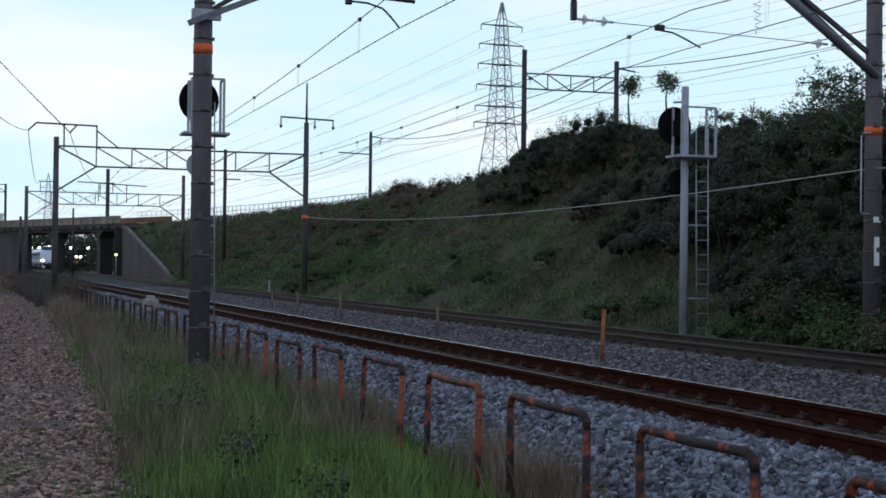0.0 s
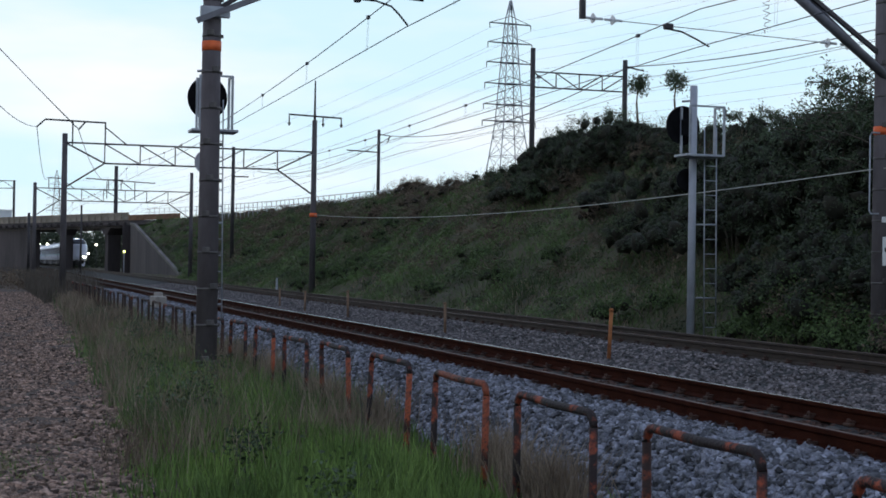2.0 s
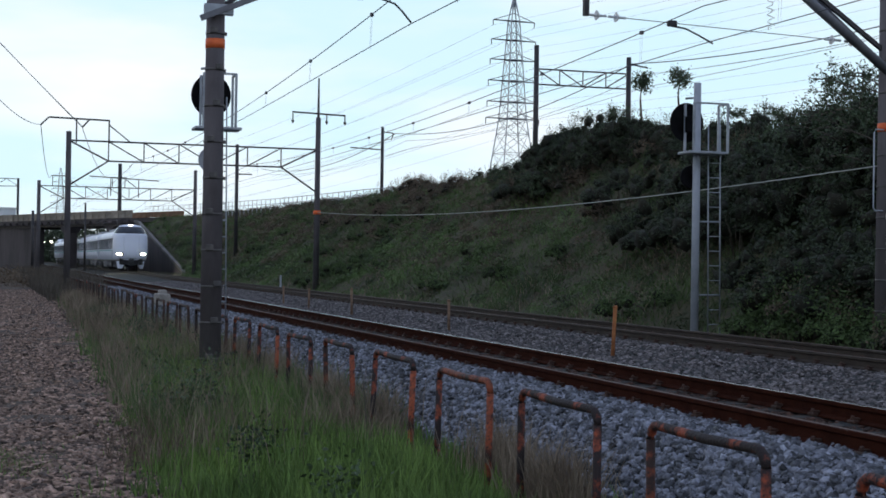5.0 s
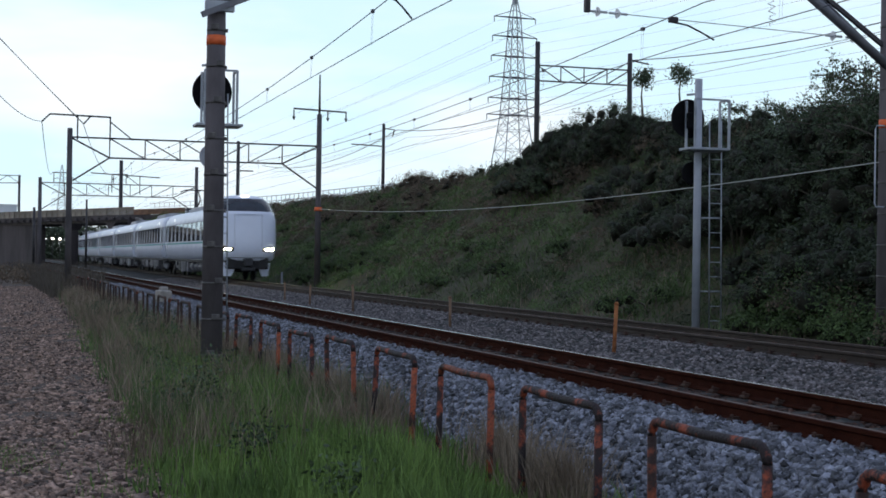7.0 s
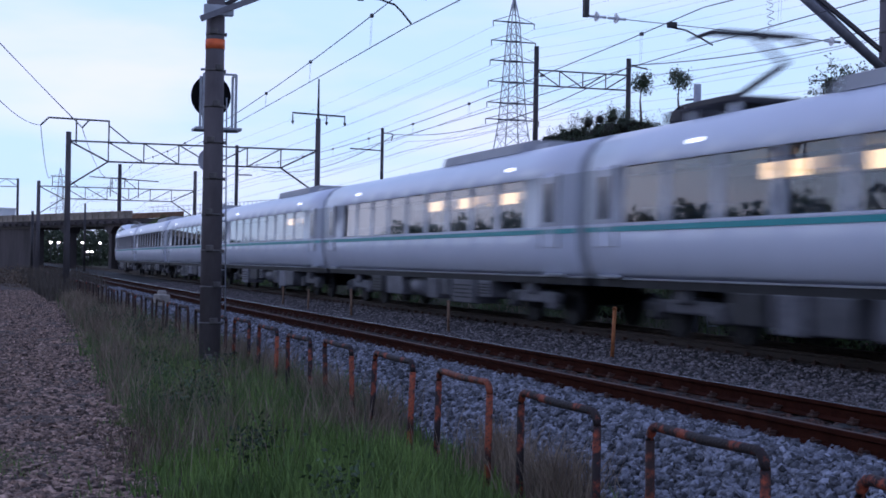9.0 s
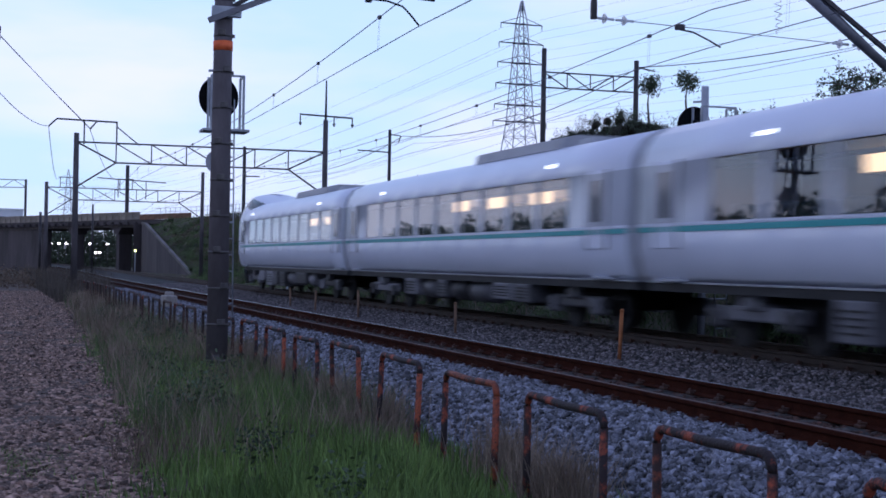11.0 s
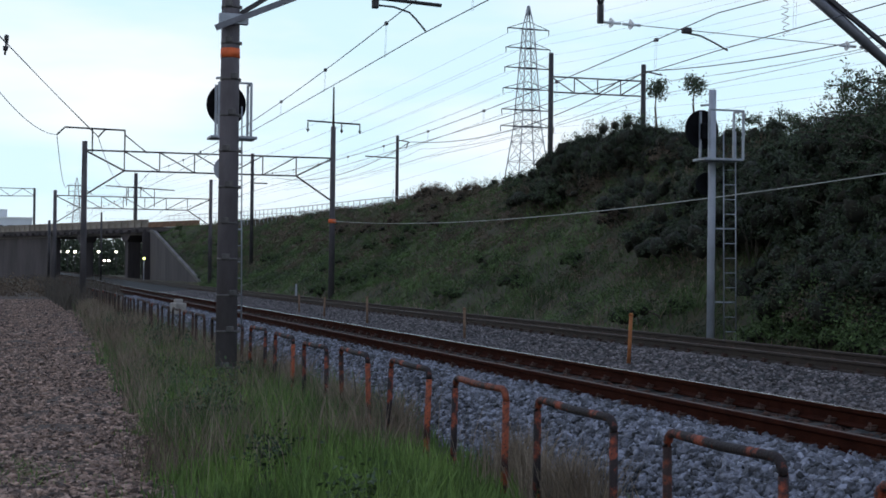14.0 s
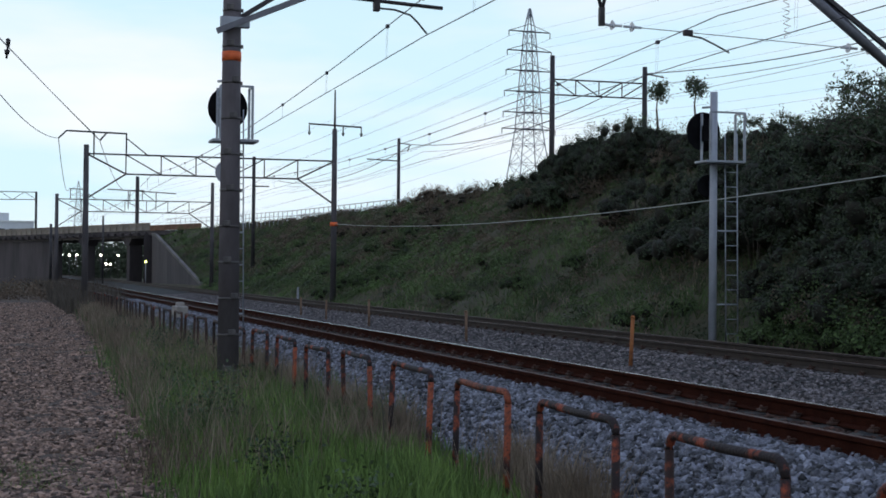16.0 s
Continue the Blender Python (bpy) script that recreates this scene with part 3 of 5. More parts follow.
# ---- signals ----
def signal(x, y, z0, z1, disc_x, cage, label, pole_r, material, lad, plate):
    top = thing("railway_signal", pose(x, y, 0), label, "railway signal", "block signals beside the tracks")
    bm = bmesh.new()
    tube(bm, (0, 0, z0 - 0.1), (0, 0, z1), pole_r, pole_r * 0.93, 20)
    part("mast", bm, material, top, "grey steel mast")
    bm = bmesh.new()
    zc = z1 - 0.80
    c = []
    for yy, k in ((0.16, 1.0), (0.22, 0.97)):
        c.append([bm.verts.new((disc_x + 0.37 * k * math.cos(a), yy, zc + 0.40 * k * math.sin(a))) for a in [math.pi * 2 * i / 28 for i in range(28)]])
    for i in range(28):
        bm.faces.new((c[0][i], c[0][(i + 1) % 28], c[1][(i + 1) % 28], c[1][i]))
    bm.faces.new(c[0][::-1])
    bm.faces.new(c[1])
    bmesh.ops.recalc_face_normals(bm, faces=bm.faces)
    disc = part("background_disc", bm, M_black, top, "round black signal background plate")
    bm = bmesh.new()
    box(bm, (disc_x, 0.08, zc - 0.05), (0.16, 0.14, 0.34), 0.03)
    part("lamp_housing", bm, M_black, disc, "black signal lamp housing")
    z_p = z1 - 1.44
    bm = bmesh.new()
    tube(bm, (disc_x * 0.3, 0.14, 2.97), (disc_x * 0.3, 0.19, 2.97), 0.23, None, 24)
    part("round_plate", bm, plate, top, "small round plate below the platform")
    bm = bmesh.new()
    box(bm, (cage * 0.15, -0.1, z_p), (0.85, 0.55, 0.05), 0.01)
    part("platform", bm, M_steel_grey, top, "small grating platform")
    for xx in (-0.22, cage):
        bm = bmesh.new()
        tube(bm, (xx, -0.3, z_p), (xx, -0.3, z_p + 1.0), 0.03, None, 4, 0.78)
        tube(bm, (xx, 0.1, z_p), (xx, 0.1, z_p + 1.0), 0.03, None, 4, 0.78)
        part("rail_post", bm, M_steel_grey, top)
    bm = bmesh.new()
    tube(bm, (-0.22, -0.3, z_p + 1.0), (cage, -0.3, z_p + 1.0), 0.025, None, 4, 0.78)
    tube(bm, (cage, -0.3, z_p + 1.0), (cage, 0.1, z_p + 1.0), 0.025, None, 4, 0.78)
    tube(bm, (0, 0, z1 - 0.3), (-0.22, 0.1, z1 - 0.32), 0.025, None, 6)
    part("hand_bar", bm, M_steel_grey, top)
    bm = bmesh.new()
    for xx in (lad, lad + 0.27):
        tube(bm, (xx, -0.05, z0), (xx - 0.05, -0.05, z_p + 0.6), 0.014, None, 6)
    ladder = part("ladder", bm, M_steel_grey, top, "narrow steel ladder")
    z = z0 + 0.3
    bm = bmesh.new()
    tube(bm, (lad, -0.05, 0), (lad + 0.27, -0.05, 0), 0.010, None, 6)
    me = None
    while z < z_p:
        if me is None:
            o = part("rung", bm, M_steel_grey, ladder)
            me = o.data
            o.matrix_basis = pose(0, 0, z)
        else:
            share("rung", me, ladder, pose(-0.04 * (z - z0) / 4, 0, z))
        z += 0.3
    for z in (z0 + 0.9, z0 + 2.4):
        bm = bmesh.new()
        tube(bm, (0, 0, z), (lad + 0.25, -0.05, z), 0.02, None, 6)
        part("ladder_bracket", bm, M_steel_grey, top)
    return top


signal(13.89, 27.2, -0.35, 4.88, -0.15, 0.54, "tall railway signal on pale grey mast with ladder, seen from behind", 0.082, M_steel_pale, 0.28, M_black)
signal(4.02, 27.2, -0.55, 4.96, -0.02, 0.37, "railway signal with round black plate standing close behind a concrete pole", 0.07, M_steel_grey, 0.02, M_steel_pale)


# ---- orange posts between the tracks ----
M_opost_pale = mat("post_faded", (0.12, 0.07, 0.045), (0.24, 0.15, 0.10), 6.0, 0.8, bump=0.2)
def marker_post(h, m):
    bm = bmesh.new()
    tube(bm, (0, 0, -0.1), (0, 0, h - 0.04), 0.030, 0.030, 10)
    tube(bm, (0, 0, h - 0.04), (0, 0, h), 0.045, 0.02, 10)
    return made("marker_post", bm, m)


for i, (yy, hh) in enumerate(((20.3, 0.80), (28.4, 0.66), (36.6, 0.72), (41.8, 0.6), (45.5, 0.6), (60, 0.6))):
    p = tagged(marker_post(hh, M_opost if i == 0 else M_opost_pale), "thin faded orange marker post standing between the tracks", "post", "marker posts between the tracks")
    p.matrix_basis = pose(9.02, yy, land(9.02, yy) - 0.02, 0, 2.5 if i == 0 else random.uniform(-2, 2), 0)

# ---- bridge: it crosses at a slant ----
br = thing("road_bridge", pose(15.7, 168.0, 0, 0, 0, 110.9), "weathered concrete road bridge crossing high over the railway", "bridge", "", "structure")
M_parapet = mat("parapet", (0.15, 0.125, 0.10), (0.27, 0.235, 0.20), 0.7, 0.85, bump=0.2, piece=-0.2)
bm = bmesh.new()
box(bm, (52, -4.5, 5.35), (108, 9, 0.55))
part("deck", bm, M_concrete2, br, "weathered concrete deck")
for k in range(4):
    bm = bmesh.new()
    box(bm, (52, -0.8 - 2.4 * k, 4.93), (108, 0.5, 0.32))
    part("girder", bm, M_steel_dark, br, "dark girder below the deck")
me = None
for i in range(52):
    if me is None:
        bm = bmesh.new()
        box(bm, (0, 0.12, 5.18), (0.3, 0.35, 0.35), 0.02)
        o = part("bracket", bm, M_concrete2, br)
        me = o.data
    else:
        share("bracket", me, br, pose(2.0 * i, 0, 0))
me = None
for i in range(62):
    if me is None:
        bm = bmesh.new()
        box(bm, (0, 0, 0), (1.66, 0.10, 0.85), 0.02)
        box(bm, (0.83, 0.05, 0), (0.14, 0.16, 0.9), 0.02)
        o = part("parapet_panel", bm, M_parapet, br)
        me = o.data
        o.matrix_basis = pose(0, 0.06, 6.02)
    else:
        share("parapet_panel", me, br, pose(1.7 * i, 0.06, 6.02))
for s0, s1, y0, y1, name in ((5.6, 6.4, -2.2, -0.6, "pier"), (16.6, 18.0, -1.3, -0.3, "pier"), (27.5, 60, -1.8, -0.6, "pier")):
    bm = bmesh.new()
    box(bm, ((s0 + s1) / 2, (y0 + y1) / 2, 1.9), (s1 - s0, y1 - y0, 5.7), 0.04)
    if s1 - s0 < 3:
        prism(bm, [(s0 - 0.05, 4.0), (s1 + 0.05, 4.0), (s1 + 0.9, 4.75), (s0 - 0.9, 4.75)], "y", y0 - 0.2, y1 + 0.2)
    part(name, bm, M_concrete2, br, "stained concrete pier")
me = None
for i in range(7):
    if me is None:
        bm = bmesh.new()
        box(bm, (0, 0, 0), (1.62, 0.10, 0.6), 0.02)
        o = part("barrier_panel", bm, mat("rusty_barrier", (0.10, 0.05, 0.03), (0.18, 0.10, 0.06), 1.5, 0.85, bump=0.2, piece=-0.2), br, "rust-brown barrier panel")
        me = o.data
        o.matrix_basis = pose(-1.7, 0.06, 5.85)
    else:
        share("barrier_panel", me, br, pose(-1.7 - 1.7 * i, 0.06, 5.85))
bm = bmesh.new()
box(bm, (-7.5, -4.5, 5.3), (11, 9, 0.45))
part("approach_slab", bm, M_concrete2, br)
# abutment and wing wall towards the embankment
ab = thing("abutment_wall", pose(0, 0, 0), "stained concrete abutment and sloping wing wall below the bridge end", "abutment", "", "structure")
bm = bmesh.new()
prism(bm, [(14.9, 163.0), (16.2, 163.4), (18.2, 170), (15.6, 170)], "z", -0.9, 4.9)
part("front_wall", bm, M_concrete2, ab)
bm = bmesh.new()
prism(bm, [(163.0, -0.9), (163.0, 4.95), (159.0, 4.75), (121.0, -0.25), (121.0, -0.9)], "x", 15.75, 15.95)
part("wing_wall", bm, M_concrete2, ab, "stained concrete wing wall sloping down")
bm = bmesh.new()
prism(bm, [(163.2, 4.97), (163.2, 5.2), (158.9, 5.0), (120.8, 0.0), (120.8, -0.23), (159.0, 4.77)], "x", 15.70, 15.99)
part("coping", bm, M_coping, ab, "pale concrete coping")

# ---- fittings of the nearest portal ----
def fitting(name, draw, material, parent, label=""):
    bm = bmesh.new()
    draw(bm)
    return part(name, bm, material, parent, label)


def insulator(bm, p, axis):
    """A string of two porcelain discs."""
    p, axis = Vector(p), Vector(axis).normalized()
    tube(bm, p - axis * 0.16, p + axis * 0.16, 0.022, None, 8)
    for k in (-0.02,):
        tube(bm, p + axis * k, p + axis * (k + 0.05), 0.085, 0.04, 14)


PX1, PX2 = 3.31, 15.05
fitting("clamp", lambda bm: box(bm, (PX1 + 0.02, -0.16, 4.88), (0.44, 0.10, 0.16), 0.01), M_steel_grey, p_near, "galvanised clamp on the pole")
fitting("brace", lambda bm: tube(bm, (PX1 - 0.25, -0.20, 4.73), (6.3, -0.20, 6.16), 0.06, None, 4, 0.78), M_steel_mid, p_near, "galvanised angle brace rising from the pole")
fitting("brace", lambda bm: (tube(bm, (PX2, -0.1, 4.55), (12.6, -0.1, 6.3), 0.085, None, 8), tube(bm, (PX2 - 0.05, 0.12, 4.75), (12.9, 0.12, 6.4), 0.05, None, 8)), M_steel_mid, p_near, "pair of slanting steel tubes braced against the pole")
fitting("orange_band", lambda bm: tube(bm, (PX1, 0, 4.31), (PX1, 0, 4.455), 0.147, None, 24), M_orange, p_near, "orange reflective band")
fitting("orange_band", lambda bm: tube(bm, (PX2, 0, 3.53), (PX2, 0, 3.68), 0.153, None, 24), M_orange, p_near, "orange reflective band")
fitting("step_loop", lambda bm: path_tube(bm, [(PX2 - 0.12, -0.1, 2.15), (PX2 - 0.28, -0.1, 2.15), (PX2 - 0.31, -0.1, 2.2), (PX2 - 0.31, -0.1, 3.5), (PX2 - 0.28, -0.1, 3.56), (PX2 - 0.12, -0.1, 3.56)], 0.014, 8), M_steel_pale, p_near, "pale bent tube guard on the pole")
fitting("registration_tube", lambda bm: tube(bm, (4.3, -0.05, 5.43), (6.62, -0.05, 5.31), 0.03, None, 10), M_steel_dark, p_near, "horizontal steel tube below the beam")
fitting("dropper", lambda bm: tube(bm, (6.3, -0.05, 5.42), (6.3, -0.05, 6.2), 0.03, None, 8), M_steel_dark, p_near)
fitting("dropper", lambda bm: tube(bm, (4.7, -0.05, 5.42), (4.7, -0.05, 6.2), 0.03, None, 8), M_steel_dark, p_near)
fitting("steady_arm", lambda bm: (box(bm, (5.55, -0.05, 5.3), (0.1, 0.1, 0.2), 0.01), path_tube(bm, [(5.6, -0.05, 5.25), (5.85, -0.05, 5.24), (6.1, -0.05, 5.17), (6.22, -0.05, 5.06), (6.37, -0.05, WIRE_Z + 0.03)], 0.016, 8)), M_steel_dark, p_near, "curved steady arm holding the contact wire")
fitting("steady_arm", lambda bm: (box(bm, (10.9, 0, 5.17), (0.16, 0.1, 0.1), 0.02), path_tube(bm, [(10.9, 0, 5.13), (11.15, 0, 5.1), (11.4, 0, 5.0), (11.66, 0, WIRE_Z + 0.02)], 0.016, 8)), M_steel_dark, p_near, "curved steady arm holding the contact wire")
fitting("hanging_bracket", lambda bm: (tube(bm, (9.35, 0, 5.2), (9.35, 0, 5.5), 0.06, None, 4, 0.78), tube(bm, (9.35, 0, 5.45), (9.15, 0, 6.2), 0.03, None, 6), tube(bm, (9.35, 0, 5.45), (9.55, 0, 6.2), 0.03, None, 6)), M_steel_dark, p_near, "forked steel bracket hanging from the beam")
fitting("insulator", lambda bm: (insulator(bm, (9.55, 0, 5.22), (1, 0, -0.02)), insulator(bm, (9.9, 0, 5.21), (1, 0, -0.02))), M_porcelain, p_near, "pale porcelain disc insulators")
fitting("insulator", lambda bm: (insulator(bm, (13.95, 0, 5.08), (1, 0, -0.02)), insulator(bm, (14.35, 0, 5.07), (1, 0, -0.02))), M_porcelain, p_near, "pale porcelain disc insulators")
fitting("cross_wire", lambda bm: tube(bm, (9.9, 0, 5.21), (14.0, 0, 5.08), 0.007, None, 6), M_wire, p_near)
fitting("jumper_coil", lambda bm: path_tube(bm, [(12.0 + 0.08 * math.sin(a * 2.2), -1.3, 5.62 - 0.04 * a) for a in range(18)], 0.007, 6), M_wire, p_near, "thin coiled jumper wire")
fitting("small_plate", lambda bm: (box(bm, (PX2 - 0.03, -0.17, 2.05), (0.14, 0.01, 0.10)), box(bm, (PX2 - 0.03, -0.17, 1.5), (0.10, 0.01, 0.5))), M_white, p_near, "small white plates on the pole")

# ---- steel gantries on top of the second portal, with feeder wires ----
F2 = 68.0
fr = thing("feeder_gantry", pose(0, F2, 0), "dark steel frame for feeder wires standing on the portal beam", "feeder frame")
fitting("crossbar", lambda bm: tube(bm, (2.75, 0, 7.35), (5.4, 0, 7.3), 0.05, None, 4, 0.78), M_steel_dark, fr)
for x in (3.95, 5.38):
    fitting("post", lambda bm: tube(bm, (x, 0, 6.25), (x, 0, 7.32), 0.045, None, 4, 0.78), M_steel_dark, fr)
fitting("insulator_arm", lambda bm: tube(bm, (2.75, 0, 7.35), (2.4, 0, 7.0), 0.04, None, 6), M_steel_dark, fr)
fitting("insulator_arm", lambda bm: tube(bm, (4.5, 0, 7.3), (4.2, 0, 6.95), 0.04, None, 6), M_steel_dark, fr)
fitting("stay", lambda bm: tube(bm, (5.38, 0, 7.1), (6.4, 0, 6.3), 0.03, None, 6), M_steel_dark, fr)
line("feeder_wire", sagging((2.4, F2, 7.0), (-2.0, 20, 6.4), 0.9), 0.013, M_wire, "dark feeder wire running to the line side", "wire", "feeder wires")
line("feeder_wire", sagging((4.2, F2, 6.95), (-4.3, 20, 8.6), 0.1), 0.013, M_wire, "dark feeder wire running to the line side", "wire", "feeder wires")
line("feeder_wire", sagging((4.25, F2, 6.95), (-4.2, 20, 8.45), 0.12), 0.011, M_wire, "dark feeder wire running to the line side", "wire", "feeder wires")
for gx0, gx1 in ((4.75, 5.95), (9.05, 10.2)):
    fr = thing("feeder_gantry", pose(0, 112.0, 0), "small dark steel frame for feeder wires on the distant portal beam", "feeder frame")
    fitting("crossbar", lambda bm: tube(bm, (gx0, 0, 7.08), (gx1, 0, 7.08), 0.045, None, 4, 0.78), M_steel_dark, fr)
    for x in (gx0 + 0.12, gx1 - 0.12):
        fitting("post", lambda bm: tube(bm, (x, 0, 6.28), (x, 0, 7.08), 0.04, None, 4, 0.78), M_steel_dark, fr)
    fitting("stay", lambda bm: tube(bm, (gx1 - 0.12, 0, 7.0), (gx1 + 0.8, 0, 6.3), 0.03, None, 6), M_steel_dark, fr)
line("feeder_wire", sagging((2.4, F2, 7.0), (4.75, 112, 7.05), 0.9), 0.016, M_wire, "dark feeder wire drooping between portals", "wire", "feeder wires")
line("feeder_wire", sagging((4.2, F2, 6.95), (9.05, 112, 7.05), 0.7), 0.016, M_wire, "dark feeder wire drooping between portals", "wire", "feeder wires")
wj = thing("wire_insulator", pose(0.12, 44.96, 7.69), "dark insulator clamp hanging on the feeder wire", "insulator")
fitting("clamp", lambda bm: (tube(bm, (0, -0.25, 0.1), (0, 0.25, -0.02), 0.07, 0.05, 8), tube(bm, (0, 0, 0), (-0.04, 0, -0.4), 0.035, None, 6), tube(bm, (-0.02, 0, -0.15), (-0.03, 0, -0.28), 0.09, 0.06, 10)), M_steel_dark, wj)
# mast on top of the far portal pole
mp = thing("pole_top_mast", pose(15.0, F2, 0), "thin mast with cross-arm on top of a portal pole", "mast")
fitting("mast", lambda bm: tube(bm, (0, 0, 7.8), (0, 0, 9.72), 0.06, 0.035, 8), M_steel_dark, mp)
fitting("cross_arm", lambda bm: tube(bm, (-1.25, 0, 8.08), (1.3, 0, 8.0), 0.05, None, 4, 0.78), M_steel_dark, mp)
for x in (-1.22, 0.4, 1.28):
    fitting("insulator", lambda bm: (tube(bm, (x, 0, 8.02), (x, 0, 7.55), 0.03, None, 6), tube(bm, (x, 0, 7.7), (x, 0, 7.6), 0.08, 0.05, 8)), M_steel_dark, mp)
fitting("orange_band", lambda bm: tube(bm, (0, 0, 3.30), (0, 0, 3.48), 0.185, None, 16), M_orange, mp, "orange reflective band")


# ---- lines at poles behind the embankment ----
def plain_pole(x, y, z0, z1, r, label, name="utility_pole"):
    top = thing(name, pose(x, y, 0), label, "utility pole", "poles along the line")
    fitting("shaft", lambda bm: tube(bm, (0, 0, z0), (0, 0, z1), r * 1.1, r * 0.9, 12), M_steel_dark, top)
    return top


up = plain_pole(33.6, 126.0, 4.9, 13.0, 0.15, "dark pole with a long bracket arm on the embankment")
fitting("bracket_arm", lambda bm: (tube(bm, (-2.9, 0, 11.1), (0, 0, 11.0), 0.06, None, 6), tube(bm, (0, 0, 12.6), (1.0, 0, 12.5), 0.05, None, 6), tube(bm, (1.0, 0, 12.5), (0.8, 0, 11.9), 0.05, None, 6)), M_steel_dark, up)
fitting("pale_band", lambda bm: tube(bm, (0, 0, 6.9), (0, 0, 7.15), 0.175, None, 12), M_white, up)
up = plain_pole(17.2, 104.5, 0.5, 9.3, 0.13, "thin dark pole at the foot of the embankment")
fitting("bracket_arm", lambda bm: tube(bm, (0, 0, 7.2), (1.1, 0, 7.2), 0.05, None, 6), M_steel_dark, up)
up = plain_pole(17.6, 203.0, -0.7, 13.8, 0.27, "grey pole with wide cross-arms behind the bridge")
fitting("cross_arm", lambda bm: (tube(bm, (-4.0, 0, 12.0), (5.2, 0, 11.6), 0.07, None, 4), tube(bm, (-1.2, 0, 11.8), (-1.2, 0, 9.4), 0.06, None, 4), tube(bm, (2.5, 0, 11.7), (2.5, 0, 9.3), 0.06, None, 4)), M_steel_dark, up)
up = plain_pole(5.0, 230.0, -0.7, 12.8, 0.19, "grey pole with a lattice arm far beyond the bridge")
fitting("lattice_arm", lambda bm: (tube(bm, (-5.2, 0, 12.7), (0, 0, 12.7), 0.06, None, 4), tube(bm, (-5.2, 0, 11.5), (0, 0, 11.6), 0.06, None, 4), tube(bm, (-6.6, 0, 10.9), (-5.2, 0, 12.7), 0.05, None, 4), tube(bm, (-5.2, 0, 12.7), (-3.4, 0, 11.5), 0.04, None, 4), tube(bm, (-3.4, 0, 11.5), (-1.7, 0, 12.7), 0.04, None, 4), tube(bm, (-1.7, 0, 12.7), (0, 0, 11.6), 0.04, None, 4)), M_steel_dark, up)
plain_pole(4.7, 150.0, -0.7, 5.6, 0.14, "short dark pole beside the line")
plain_pole(9.7, 150.0, -0.4, 6.5, 0.1, "thin pole between the tracks")

# portal of another line on top of the embankment
op = thing("overhead_line_portal", pose(0, 85, 0), "dark steel portal of another line on top of the embankment", "railway portal", "portals over the tracks")
for x, z in ((32.4, 14.6), (38.6, 14.2)):
    fitting("pole", lambda bm: tube(bm, (x, 0, 4.9), (x, 0, z), 0.18, 0.15, 12), M_steel_dark, op)
for z in (13.15, 12.2):
    fitting("chord", lambda bm: tube(bm, (32.4, 0, z), (38.6, 0, z), 0.06, None, 4, 0.78), M_steel_dark, op)
for k in range(4):
    x0 = 32.4 + k * 1.55
    fitting("diagonal", lambda bm: tube(bm, (x0, 0, 13.15 if k < 2 else 12.2), (x0 + 1.55, 0, 12.2 if k < 2 else 13.15), 0.04, None, 4), M_steel_dark, op)
    fitting("upright", lambda bm: tube(bm, (x0 + 1.55, 0, 12.2), (x0 + 1.55, 0, 13.15), 0.04, None, 4), M_steel_dark, op)
fitting("bracket_arm", lambda bm: tube(bm, (38.6, 0, 13.8), (39.9, 0, 13.6), 0.05, None, 6), M_steel_dark, op)
for dz, r, sag, xo in ((13.0, 0.03, 1.4, 1.2), (12.4, 0.014, 1.0, 2.2), (11.6, 0.014, 0.3, 2.2)):
    line("overhead_wire", sagging((33.6 + xo, 126, dz - 0.5), (38.6 + xo - 1, 85, dz + 0.8), sag) , r, M_wire, "dark overhead wire of the line on the embankment", "wire", "wires of the upper line")
    line("overhead_wire", sagging((38.6 + xo - 1, 85, dz + 0.8), (43.5 + xo, 38, dz + 2.0), sag), r, M_wire, "dark overhead wire of the line on the embankment", "wire", "wires of the upper line")
    line("overhead_wire", sagging((33.6 + xo, 126, dz - 0.5), (30.0 + xo, 172, dz - 1.2), sag), r, M_wire, "dark overhead wire of the line on the embankment", "wire", "wires of the upper line")


# ---- pylons and their conductors ----
ARMS = [(45.0, 4.1), (41.5, 4.4), (37.9, 4.6), (34.1, 4.9), (30.3, 5.1), (27.3, 5.3)]


